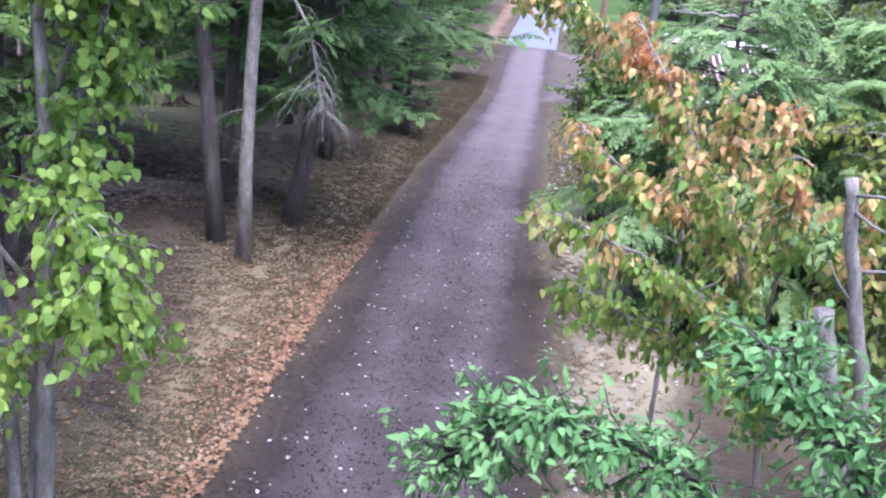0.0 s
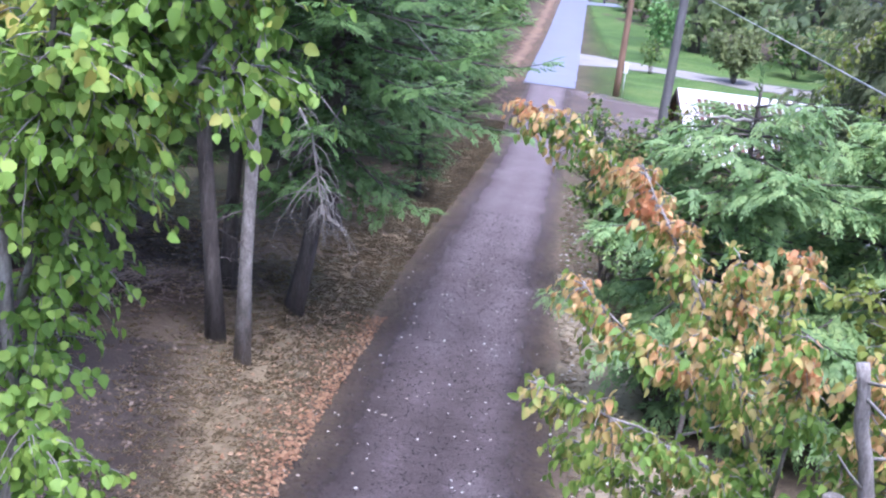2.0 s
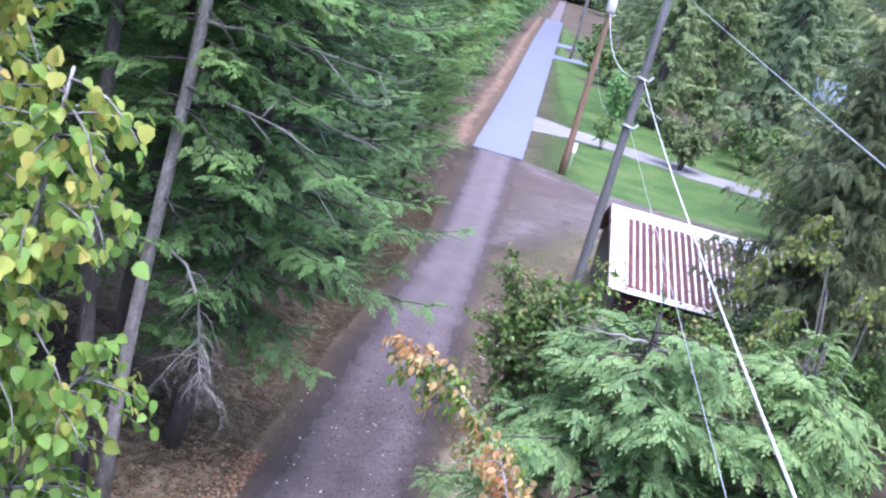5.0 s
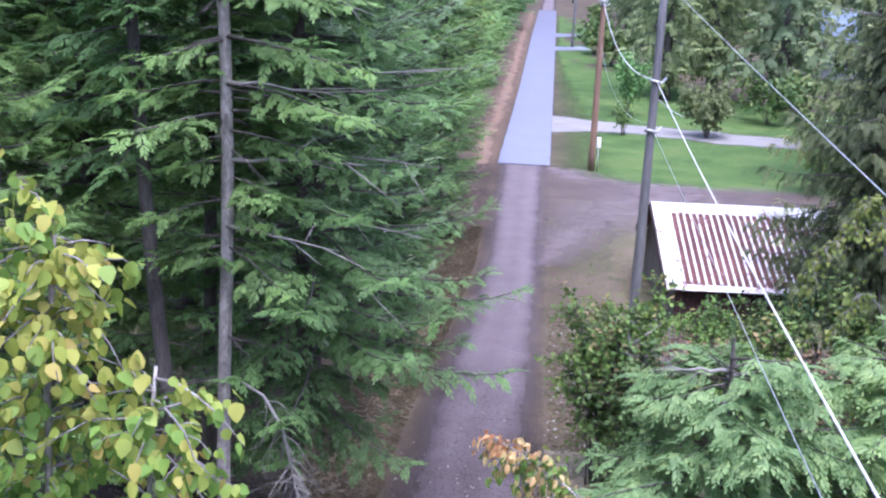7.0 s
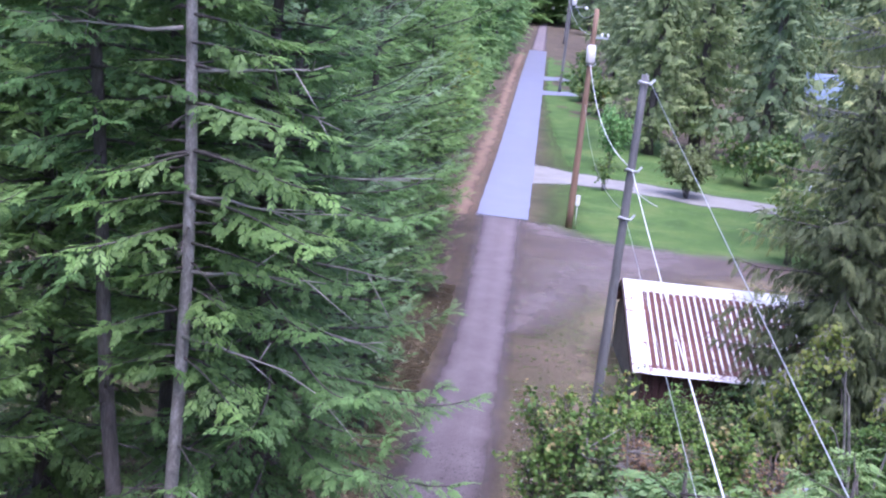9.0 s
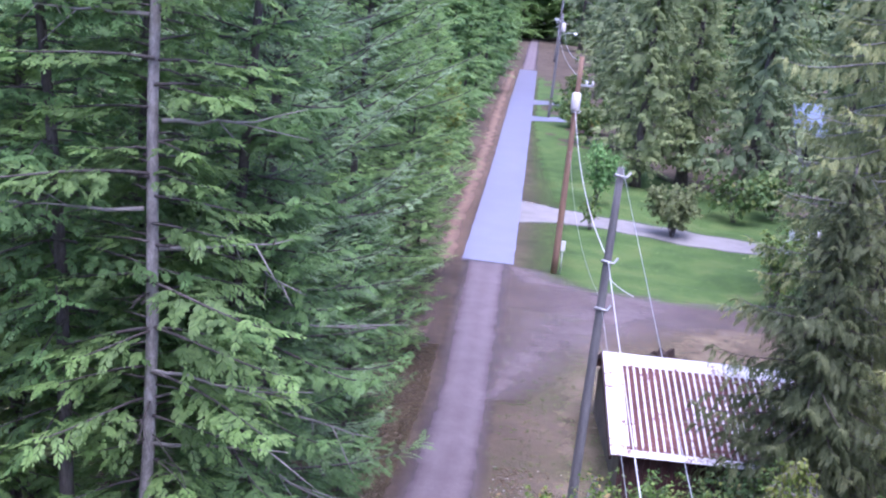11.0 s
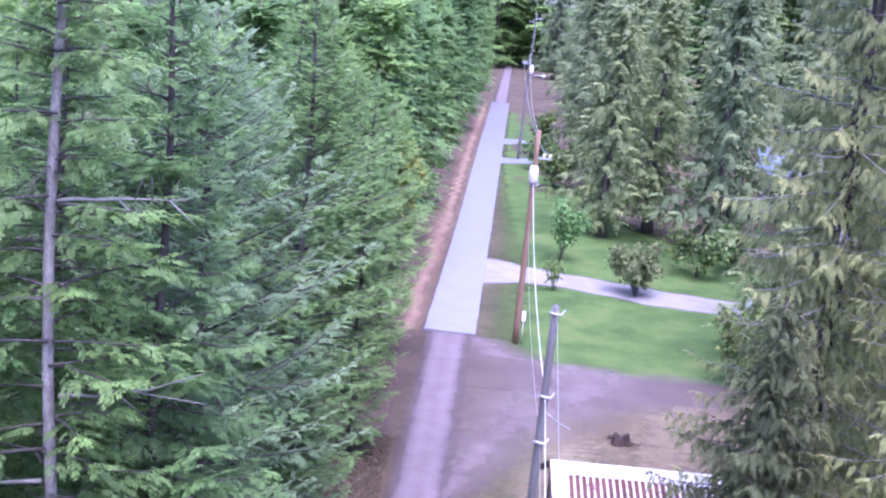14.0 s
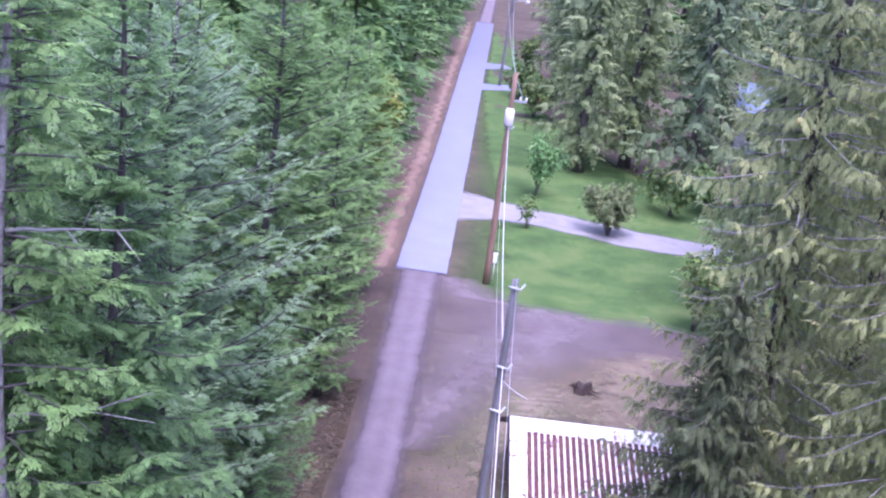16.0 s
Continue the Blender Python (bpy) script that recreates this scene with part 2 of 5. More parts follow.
# ---------------------------------------------------------------- mesh helpers


def mesh_of(name, verts, faces, material, smooth=False):
    me = bpy.data.meshes.new(name)
    me.from_pydata([tuple(v) for v in verts] if not isinstance(verts, np.ndarray) else verts.tolist(), [], faces if not isinstance(faces, np.ndarray) else faces.tolist())
    me.materials.append(material)
    if smooth:
        me.polygons.foreach_set("use_smooth", [True] * len(me.polygons))
    me.update()
    return me


def thing(name, label, category, at=(0, 0, 0), turn=0.0, group="", kind=""):
    ob = new(name)
    ob.empty_display_size = 0.2
    ob.matrix_basis = pose(*at, 0, 0, turn)
    return tagged(ob, label, category, group, kind)


def part_mesh(name, me, parent, label="", kind=""):
    ob = new(name, me)
    ob.parent = parent
    return tagged(ob, label, "", "", kind)


def part(name, bm, material, parent, label=""):
    me = bpy.data.meshes.new(name)
    bm.to_mesh(me)
    bm.free()
    me.materials.append(material)
    return part_mesh(name, me, parent, label)


def tube_arrays(pts, radii, sides=7):
    """Vertices and faces of a tapered tube along pts."""
    pts = np.asarray(pts, float)
    d = np.gradient(pts, axis=0)
    d /= np.linalg.norm(d, axis=1)[:, None] + 1e-9
    ref = np.array([0.0, 0.0, 1.0]) if abs(d[0][2]) < 0.8 else np.array([1.0, 0.0, 0.0])
    u = np.cross(d, ref)
    u /= np.linalg.norm(u, axis=1)[:, None] + 1e-9
    w = np.cross(d, u)
    a = np.arange(sides) * 2 * math.pi / sides
    v = pts[:, None] + np.asarray(radii)[:, None, None] * (u[:, None] * np.cos(a)[None, :, None] + w[:, None] * np.sin(a)[None, :, None])
    faces = []
    for i in range(len(pts) - 1):
        for j in range(sides):
            k = (j + 1) % sides
            faces.append((i * sides + j, i * sides + k, (i + 1) * sides + k, (i + 1) * sides + j))
    faces.append(tuple(range(sides))[::-1])
    faces.append(tuple((len(pts) - 1) * sides + j for j in range(sides)))
    return v.reshape(-1, 3), faces


class Pile:
    """Gathers tubes into one mesh."""

    def __init__(self):
        self.v, self.f, self.n = [], [], 0

    def add(self, v, f):
        self.v.append(v)
        self.f.extend([tuple(i + self.n for i in q) for q in f])
        self.n += len(v)

    def tube(self, pts, radii, sides=5):
        self.add(*tube_arrays(pts, radii, sides))

    def mesh(self, name, material, smooth=True):
        return mesh_of(name, np.concatenate(self.v), self.f, material, smooth)


def stamped(name, template, place, material, smooth=False, tip_share=None):
    """One mesh of a template (vertices, triangles) set at many places, rows of 3 x 4."""
    tv, tf = template
    place = np.asarray(place, np.float32)
    v = np.einsum("nij,mj->nmi", place[:, :, :3], tv) + place[:, None, :, 3]
    f = tf[None] + (np.arange(len(place)) * len(tv))[:, None, None]
    me = bpy.data.meshes.new(name)
    me.vertices.add(v.shape[0] * v.shape[1])
    me.vertices.foreach_set("co", v.astype(np.float32).ravel())
    nf = f.shape[0] * f.shape[1]
    me.loops.add(nf * 3)
    me.loops.foreach_set("vertex_index", f.astype(np.int32).ravel())
    me.polygons.add(nf)
    me.polygons.foreach_set("loop_start", np.arange(nf, dtype=np.int32) * 3)
    me.polygons.foreach_set("loop_total", np.full(nf, 3, np.int32))
    me.materials.append(material)
    if smooth:
        me.polygons.foreach_set("use_smooth", [True] * nf)
    me.update(calc_edges=True)
    if tip_share is not None:
        att = me.attributes.new("tip_share", "FLOAT", "POINT")
        att.data.foreach_set("value", np.repeat(np.asarray(tip_share, np.float32), len(tv)))
    return me


def frames_at(pos, ahead, up, size):
    """Rows of 3 x 4 that put a template's x along ahead and z along up, scaled."""
    pos, ahead, up = (np.asarray(a, float) for a in (pos, ahead, up))
    x = ahead / (np.linalg.norm(ahead, axis=1)[:, None] + 1e-9)
    y = np.cross(up, x)
    y /= np.linalg.norm(y, axis=1)[:, None] + 1e-9
    z = np.cross(x, y)
    s = np.asarray(size, float)
    s = s[:, None] if s.ndim == 1 else s
    return np.stack([x * s, y * s, z * s, pos], 2)


UP3 = np.array([0.0, 0.0, 1.0])


def lobe_template(pairs=5, spread=48, reach=0.46, width=0.1, droop=0.32, lift=0.2, hang=0.3, jitter=1):
    """A flat needled spray of length 1 along x: pairs of folded, hanging lobes on a bent spine."""
    r = np.random.default_rng(jitter)
    bend = lambda x: lift * x - droop * x * x
    v, f = [], []
    for i in range(pairs + 1):
        x = 0.9 * i / pairs
        o = np.array([x, 0, bend(x)])
        k0 = len(v)
        v.append(o)
        for s in ((-1, 1) if i < pairs else (0,)):
            a = radians((spread - 16 * x) * s + r.uniform(-9, 9))
            l = reach * (1.0 - 0.5 * x) * r.uniform(0.75, 1.25) * (0.7 if i == 0 else 1)
            d = np.array([math.cos(a), math.sin(a), 0.1])
            w = np.array([-math.sin(a), math.cos(a), 0]) * width * (1.15 - 0.5 * x) * r.uniform(0.85, 1.2)
            m = o + d * l * 0.5 - UP3 * (0.04 + hang * l * 0.15)
            k = len(v)
            v.extend([m + w - UP3 * width * 0.35, o + d * l - UP3 * (hang * l * r.uniform(0.6, 1.3)), m - w - UP3 * width * 0.35])
            f.extend([(k0, k + 1, k), (k0, k + 2, k + 1)])
    return np.array(v, float), np.array(f)


def leaf_template(ratio=0.88, fold=0.18, curl=0.15):
    half = [(0.14, 0.4, 0.55), (0.48, 0.46, 0.5), (0.82, 0.22, 0.2)]
    v = [(0, 0, 0)] + [(x, ratio * y, fold * z - curl * x * x * 0.9) for x, y, z in half] + [(1, 0, -curl)] + [(x, -ratio * y, fold * z - curl * x * x * 0.9) for x, y, z in half[::-1]] + [(0.4, 0, -0.02)]
    return np.array(v, float), np.array([(k, 8, (k + 1) % 8) for k in range(8)])


# ---------------------------------------------------------------- terrain
PROFILE_Y = [-400, 0, 14, 20.7, 27, 35, 45, 54, 70, 80, 120, 160, 240, 400, 1200]
PROFILE_Z = [-0.7, -0.7, -0.7, -0.55, -0.37, -0.22, -0.08, 0, 0.8, 1.3, 4.3, 6.4, 11, 18, 30]
ROAD_Y = [-60, 0, 10, 14, 17, 20, 23, 28, 35, 42, 48, 54]
ROAD_L = [-1.7, -1.7, -1.6, -1.5, -1.32, -1.13, -0.97, -0.5, 0.0, 0.1, 0.2, 0.28]
ROAD_R = [1.6, 1.6, 1.62, 1.7, 1.68, 1.7, 1.74, 1.9, 2.1, 2.4, 2.6, 2.86]
PAVE_Y = [54, 70, 90, 120, 160, 200, 300]
PAVE_L = [0.3, 1.0, 1.8, 3.0, 4.6, 6.2, 10.0]
PAVE_R = [2.88, 3.55, 4.35, 5.55, 7.15, 8.7, 12.5]


def gz(x, y):
    """Height of the ground."""
    base = np.interp(y, PROFILE_Y, PROFILE_Z)
    mid = np.interp(y, ROAD_Y + PAVE_Y[1:], [0.5 * (a + b) for a, b in zip(ROAD_L, ROAD_R)] + [0.5 * (a + b) for a, b in zip(PAVE_L[1:], PAVE_R[1:])])
    off = np.clip((np.abs(x - mid) - 1.7) / 3, 0, 1)
    off = off * np.interp(y, [16, 24], [1, 0.35])
    bank = np.clip((np.interp(y, ROAD_Y, ROAD_L) - 0.25 - x) / 1.3, 0, 1)
    bank = bank * bank * (3 - 2 * bank) * np.interp(y, [4, 12, 18, 24, 34], [0.2, 0.4, 0.38, 0.2, 0])
    return base + bank + off * (0.10 * np.sin(0.9 * x + 0.7 * y) + 0.08 * np.sin(1.7 * x - 1.1 * y + 2) + 0.05 * np.sin(2.9 * y + x))


def axis_steps(lo, hi, fine_lo, fine_hi, fine, grow=1.35):
    mid = list(np.arange(fine_lo, fine_hi, fine))
    left, s, x = [], fine, fine_lo
    while x > lo:
        s *= grow
        x -= s
        left.append(max(x, lo))
    right, s, x = [], fine, mid[-1]
    while x < hi:
        s *= grow
        x += s
        right.append(min(x, hi))
    return left[::-1] + mid + right


def build_ground():
    xs, ys = axis_steps(-900, 900, -14, 22, 0.35), axis_steps(-400, 1200, -4, 90, 0.4)
    X, Y = np.meshgrid(xs, ys)
    Z = gz(X, Y)
    v = np.stack([X, Y, Z], 2).reshape(-1, 3)
    w = len(xs)
    f = [(j * w + i, j * w + i + 1, (j + 1) * w + i + 1, (j + 1) * w + i) for j in range(len(ys) - 1) for i in range(w - 1)]
    tagged(new("ground", mesh_of("ground", v, f, GROUND, True)), "brown forest ground with dry grass and leaf litter", "ground", "", "structure")


def strip(name, ys, left, right, material, label, category, lift=0.02, across=9, ragged=0.12):
    """A sheet laid on the ground between two edges, with uneven borders and a UV in metres."""
    rows = np.arange(ys[0], ys[-1] + 0.01, 0.4 if ys[-1] - ys[0] < 130 else 1.0)
    v = []
    for y in rows:
        l, r = np.interp(y, ys, left), np.interp(y, ys, right)
        l += ragged * noise.noise((y * 0.9, 3.1, l)) + 0.5 * ragged * noise.noise((y * 3.3, 7.7, 0))
        r += ragged * noise.noise((y * 0.8, 9.3, r)) + 0.5 * ragged * noise.noise((y * 3.1, 2.2, 0))
        for i in range(across):
            x = l + (r - l) * i / (across - 1)
            v.append((x, y, float(gz(x, y)) + lift))
    f = [(j * across + i, j * across + i + 1, (j + 1) * across + i + 1, (j + 1) * across + i) for j in range(len(rows) - 1) for i in range(across - 1)]
    me = mesh_of(name, v, f, material, True)
    uv = me.uv_layers.new(name="across")
    co = [(i / (across - 1), rows[j]) for j in range(len(rows)) for i in range(across)]
    for lp in me.loops:
        uv.data[lp.index].uv = co[lp.vertex_index]
    return tagged(new(name, me), label, category, "", "structure")


def ribbon(name, pts, half, material, label, category, lift=0.03, across=5):
    """A sheet laid on the ground along a bent line."""
    pts, half = np.asarray(pts, float), np.asarray(half, float)
    q = np.linspace(0, len(pts) - 1, 12 * len(pts))
    c = np.stack([np.interp(q, range(len(pts)), pts[:, k]) for k in range(2)], 1)
    w = np.interp(q, range(len(pts)), half)
    for _ in range(6):
        c[1:-1] = 0.25 * c[:-2] + 0.5 * c[1:-1] + 0.25 * c[2:]
    d = np.gradient(c, axis=0)
    d /= np.linalg.norm(d, axis=1)[:, None]
    v = []
    for (x, y), (dx, dy), h in zip(c, d, w):
        for i in range(across):
            s = (2 * i / (across - 1) - 1) * (h + 0.12 * noise.noise((x * 1.3, y * 1.3, i)))
            px, py = x - dy * s, y + dx * s
            v.append((px, py, float(gz(px, py)) + lift))
    f = [(j * across + i, j * across + i + 1, (j + 1) * across + i + 1, (j + 1) * across + i) for j in range(len(c) - 1) for i in range(across - 1)]
    me = mesh_of(name, v, f, material, True)
    uv = me.uv_layers.new(name="across")
    for lp in me.loops:
        uv.data[lp.index].uv = ((lp.vertex_index % across) / (across - 1), lp.vertex_index // across)
    return tagged(new(name, me), label, category, "", "structure")


build_ground()
VERGE = rough_mat("verge_grass", [(0.34, (0.085, 0.085, 0.042)), (0.46, (0.15, 0.14, 0.075)), (0.54, (0.22, 0.175, 0.12)), (0.68, (0.3, 0.235, 0.17))], 0.35, fine=40, bumps=0.6, dist=0.04, border=0.3)
MOSS = rough_mat("mossy_ground", [(0.3, (0.0806, 0.0756, 0.0351)), (0.5, (0.141, 0.136, 0.0552)), (0.7, (0.22, 0.201, 0.09))], 0.5, fine=25, bumps=0.7, dist=0.05, border=0.35)
NEEDLES = rough_mat("orange_needle_litter", [(0.3, (0.125, 0.0812, 0.0627)), (0.5, (0.207, 0.133, 0.0963)), (0.7, (0.266, 0.199, 0.14))], 0.5, fine=30, bumps=0.6, border=0.3)
# darker needle litter: the shade below the boughs is put into its colour
SHADED_NEEDLES = rough_mat("shaded_needle_litter", [(0.3, (0.05, 0.036, 0.03)), (0.5, (0.1, 0.07, 0.055)), (0.7, (0.17, 0.125, 0.095))], 0.6, fine=30, bumps=0.6, border=0.4)
SANDY = rough_mat("pale_dry_verge", [(0.3, (0.16, 0.126, 0.0859)), (0.5, (0.261, 0.218, 0.156)), (0.7, (0.336, 0.294, 0.21))], 0.9, fine=30, bumps=0.7, dist=0.04, border=0.16)
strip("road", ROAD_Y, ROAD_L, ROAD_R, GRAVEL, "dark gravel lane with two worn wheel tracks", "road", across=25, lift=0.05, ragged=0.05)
strip("paved_road", PAVE_Y[:5], PAVE_L[:5], PAVE_R[:5], PAVING, "pale grey paved lane", "road", lift=0.06, ragged=0.04)
SEAM = rough_mat("dark_seam", [(0.3, (0.05, 0.048, 0.055)), (0.7, (0.1, 0.095, 0.11))], 2.0, fine=20)
ribbon("paving_seam", [(0.25, 54.15), (1.6, 54.0), (2.95, 53.9)], [0.09, 0.07, 0.09], SEAM, "dark seam where the paving begins", "road", 0.075)
strip("far_lane", [159, 200, 240], [4.5, 6.2, 7.8], [7.1, 8.7, 10.2], GRAVEL, "brown dirt lane climbing to the woods", "road", lift=0.05)
strip("verge_left", [3, 10, 15, 20, 28, 34], [-2.9, -3.0, -3.3, -3.0, -2.2, -1.4], [-1.3, -1.25, -1.1, -0.8, -0.3, 0.2], STRAW, "dry straw-coloured grass bank", "verge", lift=0.04, ragged=0.5)
strip("verge_needles", [24, 30, 40, 54], [-2.6, -2.0, -1.4, -1.4], [-0.6, -0.1, 0.3, 0.5], SHADED_NEEDLES, "needle litter along the lane, darkened for the boughs' shade", "verge", lift=0.03, ragged=0.4)
strip("verge_right", [3, 10, 16, 22], [1.45, 1.45, 1.5, 1.5], [3.6, 3.5, 3.2, 2.7], SANDY, "pale dry verge beside the lane", "verge", lift=0.03, ragged=0.4)
strip("verge_grass", [20, 24, 30, 40, 46], [1.3, 1.4, 1.5, 2.0, 2.2], [3.5, 7.5, 9.5, 10, 9], VERGE, "rough green-brown verge grass", "verge", lift=0.01, across=24, ragged=0.5)
strip("verge_paved", [54, 90, 120, 160], [-1.6, 0.0, 1.2, 2.8], [0.35, 1.85, 3.05, 4.65], NEEDLES, "orange needle litter beside the paved lane", "verge", lift=0.02, ragged=0.4)
strip("apron", [35, 39, 42, 44.5, 46.5, 50, 51, 54], [0.6, 0.8, 0.8, 0.5, -0.5, -0.5, 0.8, 1.2], [3.0, 5.0, 7.5, 10.5, 15, 16, 7, 4.2], APRON, "gravel apron beside the lane", "apron", lift=0.023, across=40, ragged=0.4)
strip("straw_patch", [33, 37, 41, 44.5, 46.2], [4.5, 4.0, 5.0, 6.2, 9.5], [7, 13, 15, 15, 15], STRAW, "dry straw patch round a stump", "verge", lift=0.012, across=16, ragged=0.8)
strip("lawn", [49.4, 51.4, 53, 62, 70, 82, 104, 125, 150], [6.5, 3.6, 2.8, 3.1, 3.5, 4.0, 4.8, 5.7, 6.7], [17, 22, 24, 26, 26, 16, 9, 9.5, 10], LAWN, "mown green lawn", "lawn", lift=0.015, across=40, ragged=0.3)
strip("mossy_clearing", [20.2, 21.5, 28, 36], [-10, -12, -15, -14], [-6, -4.0, -4.2, -6], MOSS, "olive mossy clearing under the firs", "clearing", lift=0.035, across=16, ragged=0.8)
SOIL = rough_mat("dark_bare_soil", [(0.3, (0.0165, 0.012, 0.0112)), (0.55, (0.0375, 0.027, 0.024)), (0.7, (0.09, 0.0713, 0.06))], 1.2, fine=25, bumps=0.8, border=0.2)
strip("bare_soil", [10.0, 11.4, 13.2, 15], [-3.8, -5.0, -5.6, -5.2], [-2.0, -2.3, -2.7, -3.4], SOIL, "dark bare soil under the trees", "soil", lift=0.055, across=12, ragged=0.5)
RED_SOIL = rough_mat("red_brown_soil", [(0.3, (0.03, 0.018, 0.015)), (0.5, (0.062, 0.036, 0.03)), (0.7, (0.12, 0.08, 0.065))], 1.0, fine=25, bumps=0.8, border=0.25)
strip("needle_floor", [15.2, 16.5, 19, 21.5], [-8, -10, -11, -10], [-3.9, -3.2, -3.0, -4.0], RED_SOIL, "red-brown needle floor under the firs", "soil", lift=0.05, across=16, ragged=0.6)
GREY_BANK = rough_mat("grey_olive_bank", [(0.3, (0.0595, 0.0527, 0.0442)), (0.5, (0.115, 0.106, 0.085)), (0.7, (0.204, 0.191, 0.157))], 0.9, fine=30, bumps=0.8, dist=0.05, border=0.35)
strip("mossy_bank", [2, 5, 8, 11], [-7, -7, -6.5, -5], [-1.9, -1.9, -2.0, -2.6], GREY_BANK, "grey-olive mossy bank beside the lane", "verge", lift=0.045, across=20, ragged=0.6)
ribbon("driveway", [(3.2, 66.8), (6, 66.6), (10, 65.4), (14, 63.7), (22, 62.5)], [3.6, 2.2, 1.9, 1.9, 2.0], DRIVE, "pale gravel driveway", "driveway", 0.035)
ribbon("driveway", [(4.6, 107), (6.6, 107.4), (8.2, 108)], [1.8, 1.2, 1.2], PAVING, "pale paved turnout beside the lane", "driveway", 0.066)
ribbon("driveway", [(5.0, 119), (6.8, 119.5), (8.0, 120)], [2.2, 1.5, 1.4], PAVING, "pale paved turnout beside the lane", "driveway", 0.066)

# ---------------------------------------------------------------- trees
rng = np.random.default_rng(7)
SPRAY = lobe_template(5, 44, 0.42, 0.066, droop=0.25, lift=0.2, hang=0.35)
MID_SPRAY = lobe_template(4, 46, 0.48, 0.09, droop=0.22, lift=0.24, hang=0.3)
FAR_SPRAY = lobe_template(3, 44, 0.58, 0.13, lift=0.32)
YOUNG_SPRAY = lobe_template(6, 46, 0.36, 0.062, droop=0.45, hang=0.4)
FROND = lobe_template(6, 38, 0.4, 0.05, droop=0.5, hang=0.7)
FAR_FROND = lobe_template(3, 44, 0.5, 0.13, droop=0.45, hang=0.6)
UP = np.array([0.0, 0.0, 1.0])


def fir_meshes(name, height, base_r, reach, first, step, sub, spray, material, droop=0.25, seed=1, template=None, dense=1.0, lean=(0, 0), bark=None, top_r=0.02, per=5, bare=None, stubs=0, full=3.5, curl=0.12, hang=0.0, inner=0.28, fan=0.55, taper=0.85, even=0.3, limb=None, stub=0.6, rise=0.0, spread_len=(0.45, 0.85, 1.4), spire=0.0, low=0.55, sweep=0.0):
    """Trunk, limbs and needles of a conifer. first: height of the lowest live limb; step: between whorls; bare: a bearing and a half width without live limbs."""
    r = np.random.default_rng(seed)
    template = template or SPRAY
    hs = np.linspace(0, height, 14)
    axis = lambda h: np.array([lean[0] * h - sweep * math.exp(-h / 1.8) + 0.05 * math.sin(h * 0.7 + seed), lean[1] * h + 0.05 * math.cos(h * 0.6 + seed), h])
    rad = lambda h: top_r + (base_r - top_r) * (1 - h / height) ** 0.8 + (0.35 * base_r * math.exp(-h * 2.5))
    trunk = tube_arrays([axis(h) for h in hs], [rad(h) for h in hs], 12)
    limbs = Pile()
    P, A, U, S, G = [], [], [], [], []
    h = first
    while h < height - 0.15:
        k = (h - first) / (height - first)
        span = reach * (0.35 + 0.65 * min(1, 0.15 + k * full)) * (1 - max(0, k - 0.12) / 0.9) ** taper + 0.12
        if spire:
            span = reach * min(1, (1 - k) / spire) ** 0.9 * (low + (1 - low) * min(1, k * 2.5)) + 0.1
        for b in range(per if k < 0.85 else 5):
            az = 2 * math.pi * (b + 0.7 * r.random()) / per + 2.4 * h / step
            if bare and abs((az - radians(bare[0]) + math.pi) % (2 * math.pi) - math.pi) < radians(bare[1]) and h < height * 0.86:
                continue
            L = span * (spread_len[0] + spread_len[1] * r.random() ** spread_len[2])
            up0 = rise + 0.55 * k - 0.12 + r.normal(0, 0.1)
            n = max(4, int(L / 0.25))
            s = np.linspace(0, 1, n + 1)
            out = np.array([math.cos(az), math.sin(az), 0])
            side = np.array([-out[1], out[0], 0])
            hb = h + r.uniform(-even, even) * step
            pts = axis(hb)[None] + out[None] * (s * L)[:, None] + UP[None] * (L * (up0 * s - droop * s * s + curl * s ** 4))[:, None]
            pts = pts + side[None] * (0.06 * L * np.sin(s * 3 + r.uniform(0, 6)))[:, None]
            k2 = 3 if spray > 0.7 else 1
            limbs.tube(pts[::k2], (0.005 + (0.005 + 0.007 * L) * (1 - s) ** 1.1)[::k2], 3 if k2 > 1 else 4)
            m = max(3, int(L / sub))
            for i in range(m):
                q = inner + (1 - inner) * (i + 0.5 * r.random()) / m
                p = np.array([np.interp(q, s, pts[:, c]) for c in range(3)])
                j = min(n - 1, int(q * n))
                fwd = pts[j + 1] - pts[j]
                fwd = fwd / np.linalg.norm(fwd)
                for sg in (-1, 1):
                    l2 = min(0.42 * L, fan) * (1.05 - q) * r.uniform(0.5, 1.2) + 0.08
                    d2 = fwd * 0.62 + side * sg * 0.78 + UP * (-0.12 - droop * 0.5 + r.normal(0, 0.1))
                    d2 /= np.linalg.norm(d2)
                    c = max(1, int(round(l2 / (spray * 0.5) * dense)))
                    for e in range(c):
                        g = (e + 0.3 * r.random()) / c
                        at = p + d2 * l2 * g - UP * (0.25 * droop * l2 * g * g) + r.normal(0, 0.1 * spray, 3)
                        ah = d2 + fwd * r.normal(0.1, 0.25) + np.cross(d2, UP) * (0.4 * (-1) ** e if e < c - 1 else 0) + UP * r.normal(0.12 - droop * 0.5 - hang, 0.24)
                        # last value, towards the tip: its colour carries new growth and light on boughs
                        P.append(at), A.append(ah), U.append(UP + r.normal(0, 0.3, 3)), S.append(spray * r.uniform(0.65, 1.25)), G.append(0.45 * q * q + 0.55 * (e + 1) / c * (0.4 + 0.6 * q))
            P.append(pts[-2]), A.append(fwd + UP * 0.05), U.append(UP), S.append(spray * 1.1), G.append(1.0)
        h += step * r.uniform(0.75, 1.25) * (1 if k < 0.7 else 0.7)
